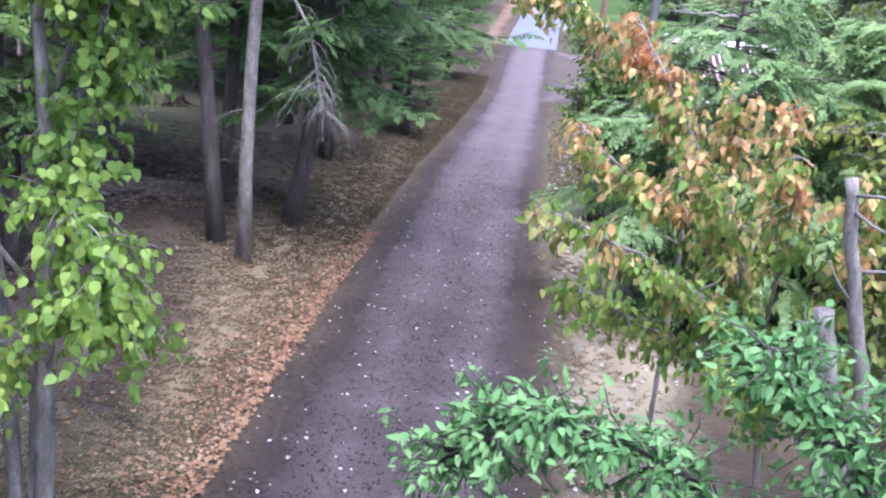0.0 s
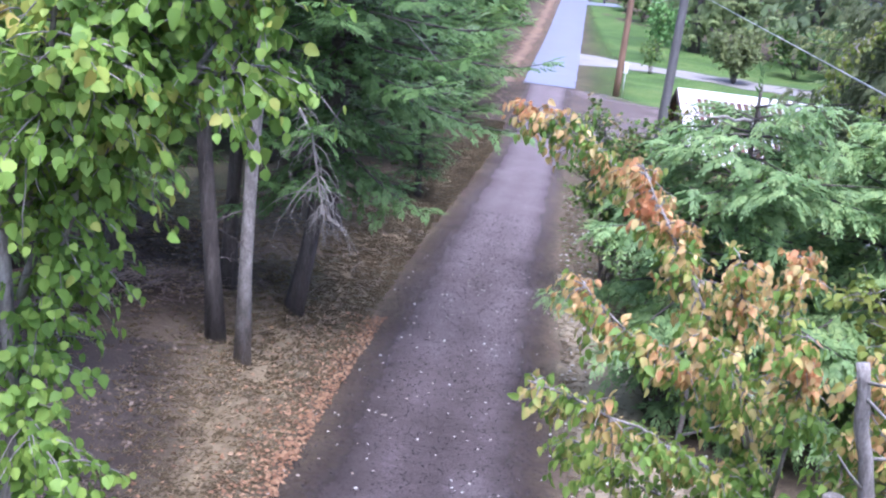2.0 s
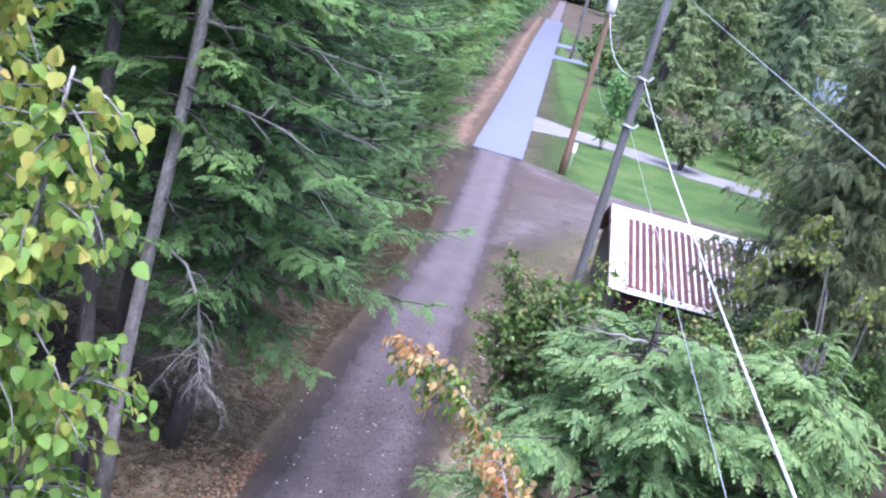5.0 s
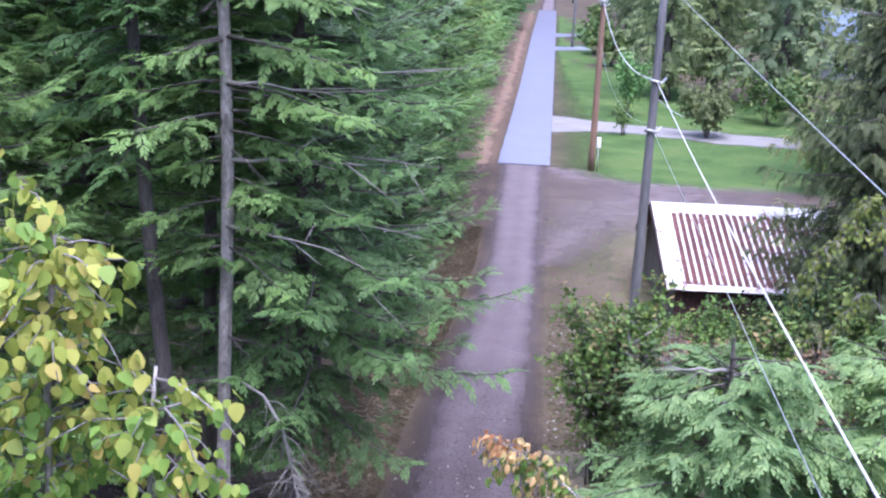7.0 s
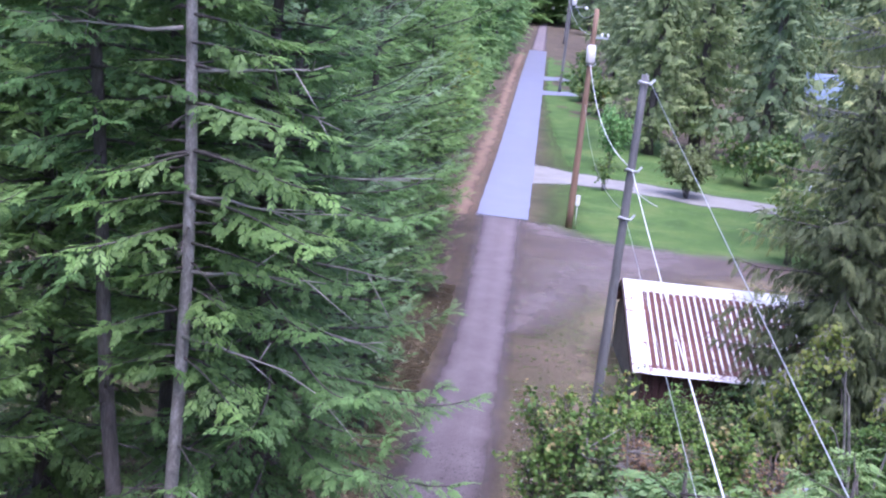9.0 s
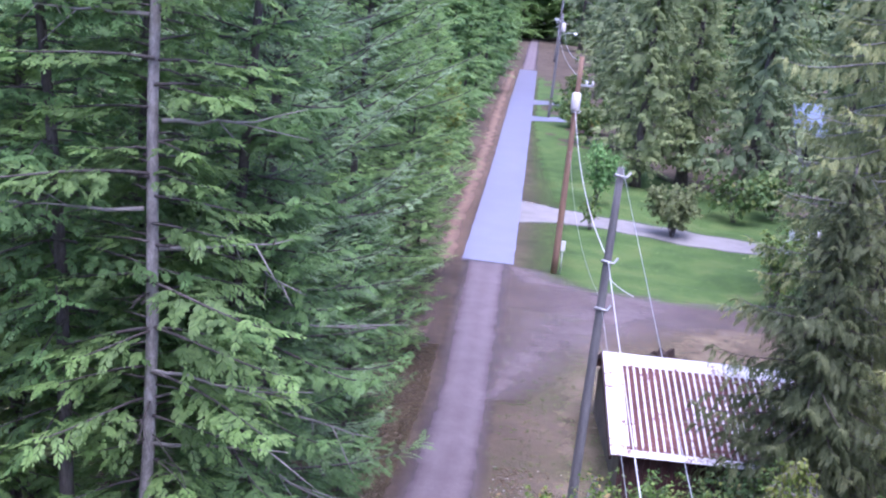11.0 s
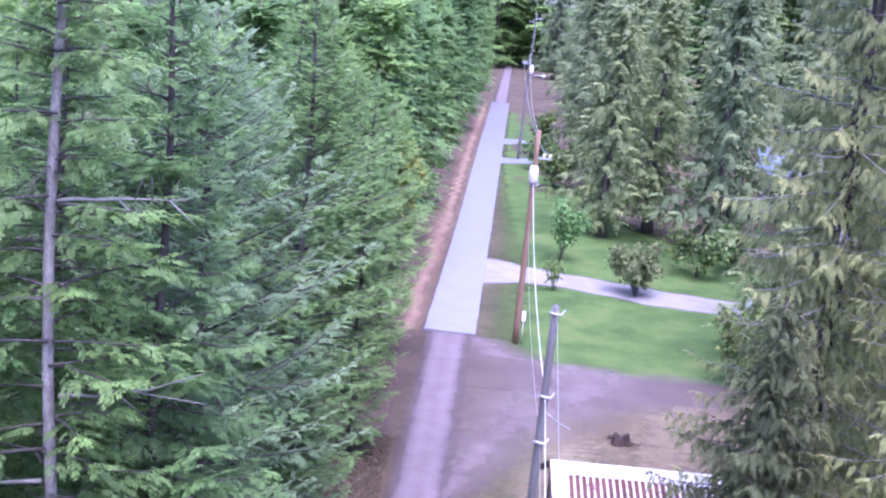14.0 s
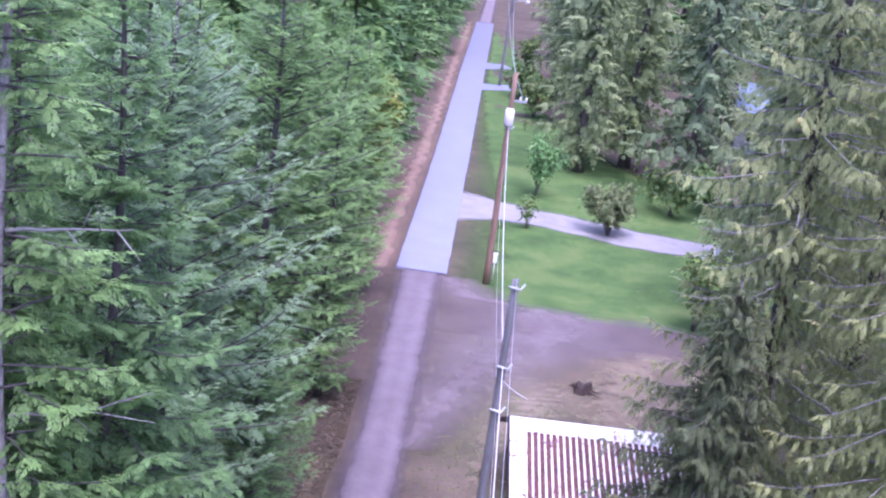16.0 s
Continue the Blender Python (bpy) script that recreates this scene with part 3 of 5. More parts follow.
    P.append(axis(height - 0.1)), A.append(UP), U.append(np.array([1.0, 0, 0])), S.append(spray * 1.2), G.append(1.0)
    for i in range(stubs):
        hh = r.uniform(1.2, height * 0.8)
        az = r.uniform(0, 2 * math.pi)
        L = r.uniform(0.15, stub)
        s = np.linspace(0, 1, 6)
        p = axis(hh)[None] + np.outer(s * L, (math.cos(az), math.sin(az), 0)) + UP[None] * (L * (0.05 * s - r.uniform(0.1, 0.5) * s * s))[:, None]
        limbs.tube(p + r.normal(0, 0.012, p.shape), 0.004 + 0.010 * (1 - s), 4)
        for k in range(4):
            q = p[2 + k % 3]
            d = np.array([math.cos(az) + r.normal(0, 0.6), math.sin(az) + r.normal(0, 0.6), r.normal(-0.3, 0.3)]) * r.uniform(0.1, 0.3)
            limbs.tube([q, q + d * 0.5 + r.normal(0, 0.01, 3), q + d], [0.005, 0.004, 0.002], 3)
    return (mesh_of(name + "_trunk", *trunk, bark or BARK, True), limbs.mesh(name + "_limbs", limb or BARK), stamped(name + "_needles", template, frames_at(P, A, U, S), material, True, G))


def conifer(meshes, label, at, turn=0.0, group="firs along the lane", name="fir_tree", size=1.0):
    ob = thing(name, label, "tree", at, turn, group)
    ob.scale = (size, size, size)
    for n, me in zip(("trunk", "branchwork", "crown"), meshes):
        part_mesh(n, me, ob, "", "" if n == "trunk" else "stuff")
    return ob


def stood(kinds, label, rows, group, name="fir_tree", sink=0.05):
    for i, (x, y, s, *k) in enumerate(rows):
        conifer(kinds[k[0] if k else i % len(kinds)], label, (x, y, float(gz(x, y)) - sink), 61 * i + (0 if k else 13), group, name, s)


def leafy(stems, twig_step, twig_len, leaf, per_m, seed, hang=0.8, from_q=0.25, sides=6, spread=0.6, forks=1):
    """Stems (points, root radius, tip radius) with twigs, and the places of the leaves on them."""
    r = np.random.default_rng(seed)
    wood, twigs = Pile(), Pile()
    P, A, U, S = [], [], [], []
    for pts, r0, r1, *own in stems:
        start = own[0] if own else from_q
        rich = own[1] if len(own) > 1 else 1.0
        pts = np.asarray(pts, float)
        n = len(pts)
        t0 = np.linspace(0, 1, n)
        q = np.linspace(0, 1, max(8, 3 * n))
        fine = np.stack([np.interp(q, t0, pts[:, c]) for c in range(3)], 1)
        fine[1:-1] = 0.25 * fine[:-2] + 0.5 * fine[1:-1] + 0.25 * fine[2:] + r.normal(0, 0.012, fine[1:-1].shape)
        wood.tube(fine, r0 + (r1 - r0) * q ** 0.8, sides)
        length = np.linalg.norm(np.diff(fine, axis=0), axis=1).sum()
        for k in range(max(3, int(rich * length / twig_step))):
            u = start + (1 - start) * r.random()
            base = np.array([np.interp(u, q, fine[:, c]) for c in range(3)])
            j = min(len(fine) - 2, int(u * (len(fine) - 1)))
            along = fine[j + 1] - fine[j]
            along /= np.linalg.norm(along)
            for f in range(forks):
                d = along * 0.5 + r.normal(0, spread, 3)
                d[2] *= 0.6
                d /= np.linalg.norm(d)
                L = twig_len * r.uniform(0.45, 1.2)
                s = np.linspace(0, 1, 5)
                tw = base[None] + np.outer(s * L, d) - UP[None] * (0.35 * hang * L * s * s)[:, None] + r.normal(0, 0.012, (5, 3)) * s[:, None]
                twigs.tube(tw, 0.006 * (1 - s) + 0.002, 3)
                for e in range(max(2, int(L * per_m))):
                    w = r.uniform(0.15, 1.02)
                    p = np.array([np.interp(w, s, tw[:, c]) for c in range(3)]) + r.normal(0, leaf * 0.35, 3)
                    ah = d * 0.6 + r.normal(0, 0.55, 3) - UP * hang
                    P.append(p), A.append(ah), U.append(d * 0.6 + UP * (1.1 - 0.5 * hang) + r.normal(0, 0.45, 3)), S.append(leaf * r.uniform(0.6, 1.2))
    return wood, twigs, frames_at(P, A, U, S)


LEAF = leaf_template()
LONG_LEAF = leaf_template(0.5, 0.12, 0.2)
HANG_LEAF = leaf_template(0.68, 0.26, 0.22)


def broadleaf(name, label, category, stems, material, bark=None, template=None, at=(0, 0, 0), group="", **kw):
    if not any(at):
        stems = [([(p[0], p[1], float(gz(p[0], p[1])) - 0.05) if p[2] <= 0 else p for p in pts], *more) for pts, *more in stems]
    wood, twigs, places = leafy(stems, **kw)
    ob = thing(name, label, category, at, 0, group)
    part_mesh("stem", wood.mesh(name + "_stems", bark or PALE_BARK), ob, "", "stuff")
    part_mesh("branchwork", twigs.mesh(name + "_twigs", bark or PALE_BARK), ob, "", "stuff")
    part_mesh("foliage", stamped(name + "_leaves", template or LEAF, places, material), ob, "", "stuff")
    return ob


FIR_LABEL = "tall green fir tree with drooping needled branches"
# the bare-trunked fir, its neighbours and the bough-heavy fir that hangs over the lane
SPIRE = dict(spread_len=(0.76, 0.36, 1.0), spire=0.42, even=0.2, curl=0.22)
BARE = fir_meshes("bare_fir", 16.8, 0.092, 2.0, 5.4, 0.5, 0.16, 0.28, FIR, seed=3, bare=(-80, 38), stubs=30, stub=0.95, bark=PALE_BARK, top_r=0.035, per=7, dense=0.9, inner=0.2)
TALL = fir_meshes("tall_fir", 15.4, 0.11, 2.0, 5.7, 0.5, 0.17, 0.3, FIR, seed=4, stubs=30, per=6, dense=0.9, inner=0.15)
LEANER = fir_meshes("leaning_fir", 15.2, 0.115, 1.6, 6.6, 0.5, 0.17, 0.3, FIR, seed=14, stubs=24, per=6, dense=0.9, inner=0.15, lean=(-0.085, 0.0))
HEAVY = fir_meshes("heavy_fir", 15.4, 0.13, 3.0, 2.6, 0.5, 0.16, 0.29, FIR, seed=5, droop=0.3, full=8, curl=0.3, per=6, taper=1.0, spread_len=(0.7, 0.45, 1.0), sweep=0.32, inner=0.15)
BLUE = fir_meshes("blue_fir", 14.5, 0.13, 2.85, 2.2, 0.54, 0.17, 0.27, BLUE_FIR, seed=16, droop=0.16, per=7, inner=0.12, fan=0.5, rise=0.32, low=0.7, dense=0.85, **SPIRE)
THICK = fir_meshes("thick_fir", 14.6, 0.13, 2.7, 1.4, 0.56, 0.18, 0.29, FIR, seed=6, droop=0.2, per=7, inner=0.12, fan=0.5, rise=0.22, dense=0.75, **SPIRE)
conifer(BARE, "fir with a bare pale trunk and dead side twigs", (-2.58, 14.82, -0.36), 0)
conifer(LEANER, "fir with a bare trunk leaning away from the lane", (-3.13, 15.25, -0.36), 0)
stood([TALL], "tall fir with a bare lower trunk", [(-3.5, 17.3, 1.0), (-6.95, 17.2, 1.0), (-9.5, 23.5, 1.1)], "firs along the lane")
stood([HEAVY], FIR_LABEL, [(-2.1, 17.1, 1.0, 0)], "firs along the lane")
stood([BLUE], "blue-green fir tree with upturned bough tips", [(-2.8, 22.2, 1.0)], "firs along the lane")
stood([THICK], FIR_LABEL, [(-2.3, 30.2, 1.04), (-5.6, 27.6, 0.9), (-6.2, 32.5, 1.0), (-1.6, 26.2, 0.55)], "firs along the lane")
HIGH = fir_meshes("high_fir", 14.9, 0.13, 2.6, 4.9, 0.5, 0.17, 0.3, FIR, seed=7, droop=0.3, full=10, curl=0.2, per=5, inner=0.15)
conifer(HEAVY, FIR_LABEL, (-5.4, 13.6, -0.45), 160, size=0.74)
conifer(HEAVY, FIR_LABEL, (-5.5, 17.9, -0.4), 75, size=0.86)
conifer(THICK, FIR_LABEL, (-7.0, 21.4, -0.3), 200, size=0.8)
stood([HIGH], FIR_LABEL, [(-7.6, 19.0, 1.05), (-4.3, 25.4, 0.78)], "firs along the lane")
MID = [fir_meshes("fir_c", 13.6, 0.1, 2.4, 1.0, 0.8, 0.27, 0.46, FIR, seed=8, dense=0.85, per=7, fan=0.5, inner=0.1, template=MID_SPRAY, droop=0.2, rise=0.14, **SPIRE), fir_meshes("fir_d", 12.4, 0.09, 2.3, 0.8, 0.78, 0.27, 0.46, FIR, seed=9, dense=0.85, per=7, fan=0.5, inner=0.1, template=MID_SPRAY, droop=0.22, rise=0.18, **SPIRE)]
SPAR = fir_meshes("spar_fir", 16.0, 0.12, 1.9, 3.5, 0.6, 0.24, 0.42, FIR, seed=10, stubs=10, dense=0.8, per=5, inner=0.12)
conifer(SPAR, "slim fir with a thin pointed crown", (-3.4, 34.6, -0.3), 0)
stood(MID, FIR_LABEL, [(-1.5, 38.2, 0.8), (-5.0, 37, 1.0), (-2.0, 44.0, 0.92), (-5.0, 43, 1.05), (-1.6, 49.5, 0.85), (-4.4, 49, 1.0), (-3.9, 54.5, 0.95), (-7.6, 29, 1.0), (-7.5, 35, 1.05), (-7, 41, 1.1), (-5.2, 55.5, 1.1), (-10, 31, 1.1), (-11, 38, 1.1)], "firs along the lane")
SHADE_FIR = "unseen fir tree added to shade the lane's sides"
FAR = [fir_meshes("fir_e", 16, 0.2, 2.7, 1.0, 1.4, 1.05, 1.4, FIR, seed=12, dense=0.4, per=5, template=FAR_SPRAY, fan=0.9), fir_meshes("fir_f", 19, 0.22, 3.0, 1.5, 1.45, 1.05, 1.45, FIR, seed=13, dense=0.4, per=5, template=FAR_SPRAY, fan=0.9)]
# out of view, added to cast shade on the near ground, bushes and cedar
stood(FAR, SHADE_FIR, [(-4.9, 3.2, 0.72), (-7.4, 7.0, 0.85), (-5.2, -1.2, 0.6), (-8.0, 2.5, 0.68), (-9.8, 10.2, 0.85), (-5.4, -6.5, 0.6), (-2.6, -10, 0.6), (-8, -11, 0.68), (3.4, -13, 0.68), (6.6, -8, 0.6), (7.2, -2, 0.6), (8.6, 3.6, 0.6), (10, 9, 0.6), (11.6, 15, 0.75), (14, 17.5, 0.95), (14.8, 12, 0.95), (13, 7, 0.9), (-12, 14, 0.68), (-12.5, 5, 0.68), (12, -6, 0.68)], "forest round the lane")
rows = []
for i in range(34):
    y = 63 + 5.2 * i + rng.uniform(-1, 1)
    x = np.interp(y, PAVE_Y, PAVE_L) - rng.uniform(3.4, 4.6) - (i % 2) * 3.6
    rows.append((x, y, rng.uniform(0.75, 1.05)))
for i in range(8):
    rows.append((-rng.uniform(11, 40), rng.uniform(24, 75), rng.uniform(0.8, 1.1)))
for i in range(0, 34, 4):
    rows.append((np.interp(62 + 5 * i, PAVE_Y, PAVE_L) - rng.uniform(9, 45), 62 + 5 * i + rng.uniform(-2, 2), rng.uniform(0.8, 1.15)))
for i in range(38):
    rows.append((-55 + 4.3 * i + rng.uniform(-1, 1), 232 + rng.uniform(0, 45), rng.uniform(1.7, 2.3)))
for i in range(16):
    rows.append((24 + 4.4 * i + rng.uniform(-1, 1), 128 + rng.uniform(0, 26), rng.uniform(1.25, 1.6)))
for i in range(8):
    rows.append((46 + 5 * i, 104 + rng.uniform(-6, 6), rng.uniform(1.3, 1.6)))
rows += [(9.2, 247, 2.2), (6.4, 251, 2.0), (12.2, 253, 2.2), (3.6, 246, 2.0), (14.8, 240, 2.0)]
rows += [(-9, 45, 0.85), (-8, 51, 0.85), (-13, 50, 0.9), (-9, 57, 0.9), (-14, 42, 0.9), (-16, 58, 0.95), (-12, 64, 0.9), (-8.5, 65, 0.9)]
stood(FAR, "distant dark green fir tree", rows, "far firs", sink=0.1)

CED_LABEL = "large drooping cedar tree with rusty frond tips"
CED = [fir_meshes("cedar_a", 25, 0.3, 3.6, 0.5, 0.46, 0.29, 0.34, CEDAR, droop=0.45, seed=21, template=FROND, fan=0.9, full=25, curl=0.3, dense=0.85, hang=0.45, inner=0.12, per=6, taper=0.45, limb=PALE_BARK),
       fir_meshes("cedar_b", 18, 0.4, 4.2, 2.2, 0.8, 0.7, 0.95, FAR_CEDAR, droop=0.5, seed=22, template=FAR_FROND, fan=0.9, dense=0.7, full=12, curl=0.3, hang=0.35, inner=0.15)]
conifer(CED[0], CED_LABEL, (11.0, 29.5, -0.45), 0, "", "cedar_tree")
conifer(CED[0], CED_LABEL, (13.6, 26.2, -0.5), 130, "", "cedar_tree", 1.02)
conifer(CED[0], CED_LABEL, (14.6, 33.0, -0.4), 250, "", "cedar_tree", 1.0)
# stands in for the big cedar's low boughs; their shade is in its colour
SMALL_CEDAR = fir_meshes("small_cedar", 9.4, 0.2, 2.9, 0.3, 0.34, 0.24, 0.36, SHADED_CEDAR, droop=0.4, seed=27, template=FROND, fan=0.9, full=7, curl=0.3, hang=0.45, inner=0.1, per=7)
conifer(SMALL_CEDAR, "dense cedar overhanging the shed roof, coloured dark for shade", (9.2, 27.2, -0.42), 40, "", "cedar_tree")
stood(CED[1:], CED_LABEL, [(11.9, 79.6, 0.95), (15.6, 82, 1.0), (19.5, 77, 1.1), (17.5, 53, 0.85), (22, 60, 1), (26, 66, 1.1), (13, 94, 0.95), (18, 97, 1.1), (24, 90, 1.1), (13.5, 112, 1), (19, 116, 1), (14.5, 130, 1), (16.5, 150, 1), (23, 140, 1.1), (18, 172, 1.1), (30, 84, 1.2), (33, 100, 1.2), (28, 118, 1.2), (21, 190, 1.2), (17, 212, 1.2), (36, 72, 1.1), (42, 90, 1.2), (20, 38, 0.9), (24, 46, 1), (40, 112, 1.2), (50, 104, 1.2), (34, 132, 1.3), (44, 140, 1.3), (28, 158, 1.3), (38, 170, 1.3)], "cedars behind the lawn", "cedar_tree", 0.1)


def pale_limbs(tree, rows, start=0.8):
    """Bare bleached limbs that stand out of a crown: height, bearing, length, rise."""
    r = np.random.default_rng(9)
    for z, az, L, up in rows:
        p = Pile()
        s = np.linspace(0, 1, 8)
        o = np.array([math.cos(radians(az)), math.sin(radians(az)), 0])
        pts = np.array([0, 0, z])[None] + np.outer(start + s * (L + 0.6), o) + UP[None] * (0.35 * up * L * s * s - 0.04 * L * s)[:, None] + r.normal(0, 0.015, (8, 3))
        p.tube(pts, 0.024 * (1 - s) + 0.005, 5)
        for k in range(4):
            q = pts[3 + k % 4]
            d = o * 0.5 + r.normal(0, 0.5, 3)
            p.tube([q, q + d * 0.25, q + d * 0.5], [0.012, 0.009, 0.004], 3)
        part_mesh("dead_limb", p.mesh("dead_limb", DEAD), tree, "bleached bare limb")


BIG = [o for o in scene.objects if o.name == "cedar_tree"][0]
pale_limbs(BIG, [(12.6, 235, 2.0, 0.3), (11.0, 250, 1.8, -0.2), (10.2, 215, 2.2, 0.4), (9.0, 240, 2.0, 0.35), (8.3, 200, 1.9, 0.5), (7.2, 225, 2.1, 0.4), (6.2, 245, 2.0, 0.3), (5.2, 210, 2.1, 0.4), (4.4, 230, 2.3, 0.35), (11.8, 270, 2.0, 0.2), (8.8, 275, 2.2, 0.5), (6.6, 280, 2.2, 0.4)])
for tree, limbs in (("fir with a bare pale trunk and dead side twigs", [(8.7, 18, 0.9, 0.5), (10.1, 22, 0.8, 0.6), (7.3, -12, 0.8, -0.3), (6.4, 8, 1.0, 0.0), (11.2, 195, 0.8, 0.2), (9.1, 190, 0.9, 0.1), (5.6, -20, 0.9, -0.2), (12.3, 12, 0.7, 0.4)]),
                    (FIR_LABEL, [(6.4, -25, 1.6, 0.1), (5.6, -35, 1.5, 0.0), (7.5, 5, 1.2, 0.2), (4.9, -50, 1.4, -0.1), (8.4, -60, 1.2, 0.2)])):
    pale_limbs([o for o in scene.objects if o.get("label") == tree][0], limbs, 0.05)
YF = fir_meshes("young_fir", 4.75, 0.06, 2.0, 0.6, 0.36, 0.14, 0.36, YOUNG, fan=0.9, taper=0.4, seed=31, droop=0.34, full=3, per=7, dense=1.2, template=YOUNG_SPRAY, curl=0.1)
near_fir = conifer(YF, "young bright green fir tree beside the lane", (3.55, 15.4, -0.72), 10, "", "fir_tree")
pale_limbs(near_fir, [(4.25, 10, 0.3, 0.5), (4.3, 170, 0.2, 0.3), (3.9, 40, 0.6, 0.3)], 0.0)
conifer(YF, "young bright green fir tree beside the lane", (5.8, 15.9, -0.72), 130, "", "fir_tree", 1.0)

# ---------------------------------------------------------------- broadleaf trees and shrubs
# multi-stemmed green tree beside the lane, with hanging leaves
S3 = [([(-2.15, 7.7, 0), (-2.1, 7.6, 1.2), (-2.05, 7.5, 2.6), (-2.3, 7.6, 4.4), (-2.2, 7.7, 6.3), (-2.1, 7.7, 7.4)], 0.075, 0.01, 0.52, 1.1),
      ([(-2.25, 7.75, 0), (-2.2, 7.7, 1.3), (-1.85, 7.5, 2.9), (-1.5, 7.4, 4.6), (-1.25, 7.3, 6.9)], 0.06, 0.012, 0.42, 0.85),
      ([(-2.3, 7.7, 0), (-2.45, 7.6, 2.0), (-2.6, 7.4, 3.6), (-2.7, 7.3, 5.6), (-2.6, 7.3, 7.0)], 0.06, 0.01, 0.5, 1.3),
      ([(-2.2, 7.6, 1.9), (-1.9, 7.2, 2.4), (-1.6, 7.0, 2.2), (-1.5, 7.0, 1.9)], 0.02, 0.006, 0.25, 1.15),
      ([(-2.3, 7.6, 1.5), (-2.7, 7.2, 2.0), (-2.8, 7.0, 1.6)], 0.02, 0.006, 0.25, 1.15),
      ([(-2.2, 7.6, 0.9), (-2.4, 7.1, 1.4), (-2.3, 6.8, 1.5)], 0.02, 0.006, 0.25, 1.15),
      ([(-2.0, 7.5, 2.9), (-1.7, 7.3, 3.6), (-1.1, 7.2, 4.25), (-0.65, 7.3, 4.4)], 0.03, 0.008),
      ([(-1.75, 7.5, 3.4), (-1.3, 7.2, 4.3), (-0.85, 7.1, 5.2), (-0.75, 7.1, 6.4)], 0.03, 0.008),
      ([(-2.1, 7.6, 1.0), (-1.85, 7.2, 1.7), (-1.6, 7.0, 1.9), (-1.4, 7.2, 1.6)], 0.02, 0.006, 0.25, 1.15),
      ([(-2.2, 7.6, 1.6), (-2.7, 7.2, 2.4), (-3.0, 7.0, 3.0)], 0.025, 0.008),
      ([(-1.85, 7.5, 2.9), (-1.5, 7.2, 3.9), (-1.2, 7.1, 4.8), (-1.0, 7.1, 5.6)], 0.03, 0.008, 0.3, 0.7),
      ([(-2.0, 7.5, 3.2), (-1.6, 7.0, 4.2), (-1.5, 6.9, 5.2)], 0.03, 0.008, 0.3, 0.5),
      ([(-1.75, 7.5, 3.4), (-1.2, 7.3, 4.0), (-0.75, 7.3, 4.7), (-0.55, 7.3, 5.0)], 0.025, 0.006, 0.45, 0.5),
      ([(-2.2, 7.6, 3.2), (-1.7, 7.0, 3.9), (-1.35, 6.8, 4.5)], 0.025, 0.008)]
broadleaf("leafy_tree", "multi-stemmed tree with hanging green and yellowing leaves", "tree", S3, ALDER, twig_step=0.024, twig_len=0.44, leaf=0.078, per_m=34, seed=41, hang=1.3)
# leaning tree with orange and yellow leaves
S4 = [([(3.35, 9.7, 0), (3.1, 9.9, 0.9), (2.75, 10.3, 1.9), (2.2, 11.2, 3.0), (1.5, 12.0, 3.5), (0.7, 12.5, 3.8)], 0.04, 0.006),
      ([(2.75, 10.3, 1.9), (2.4, 10.2, 2.5), (2.0, 10.4, 3.2), (1.75, 10.8, 3.6)], 0.03, 0.006),
      ([(3.1, 9.9, 0.9), (2.5, 9.6, 1.5), (1.8, 9.3, 1.9), (1.0, 9.1, 2.2)], 0.025, 0.006),
      ([(3.1, 9.9, 0.9), (2.6, 9.9, 0.9), (2.0, 10.0, 1.1), (1.5, 10.2, 1.3)], 0.02, 0.006),
      ([(2.9, 10.1, 1.5), (3.1, 10.6, 2.3), (3.3, 11.0, 2.9)], 0.03, 0.006),
      ([(2.75, 10.3, 1.9), (2.3, 10.0, 2.1), (1.7, 10.0, 2.4), (1.35, 10.2, 2.7)], 0.02, 0.006),
      ([(3.35, 9.7, 0.4), (3.8, 9.8, 1.4), (4.1, 10.0, 2.4)], 0.03, 0.006),
      ([(2.9, 10.1, 1.5), (2.6, 9.6, 2.3), (2.2, 9.3, 2.7)], 0.02, 0.006, 0.3, 0.6),
      ([(3.1, 9.9, 1.2), (3.0, 9.4, 2.2), (2.9, 9.2, 2.8)], 0.02, 0.006, 0.3, 0.6),
      ([(3.3, 9.8, 0.8), (3.5, 9.5, 1.9), (3.4, 9.3, 2.6)], 0.02, 0.006, 0.3, 0.6),
      ([(2.75, 10.3, 1.9), (2.6, 10.0, 2.7), (2.5, 9.9, 3.1)], 0.02, 0.006, 0.3, 0.6),
      ([(3.3, 9.8, 0.5), (3.0, 9.2, 1.0), (2.6, 8.8, 1.3)], 0.02, 0.006)]
broadleaf("maple_tree", "leaning small tree with orange, yellow and green autumn leaves", "tree", S4, TURNING, twig_step=0.02, twig_len=0.28, leaf=0.092, per_m=34, seed=42, hang=1.4, from_q=0.12, template=HANG_LEAF)
S5 = [([(3.9, 9.6, 0), (3.95, 9.7, 1.3), (3.9, 9.8, 2.6), (3.5, 9.9, 3.0)], 0.03, 0.008), ([(4.0, 9.7, 0), (4.3, 10.0, 1.7), (4.5, 10.2, 3.0)], 0.03, 0.008), ([(4.0, 9.7, 0.4), (4.2, 9.6, 1.8), (4.1, 9.8, 2.8)], 0.025, 0.007), ([(4.1, 9.8, 0.3), (4.7, 10.0, 1.4), (5.0, 10.2, 2.4)], 0.025, 0.007)]
broadleaf("shrub", "yellow-green leaning shrub around grey dead stems", "shrub", S5, YELLOWING, twig_step=0.035, twig_len=0.34, leaf=0.09, per_m=18, seed=43, hang=0.6)
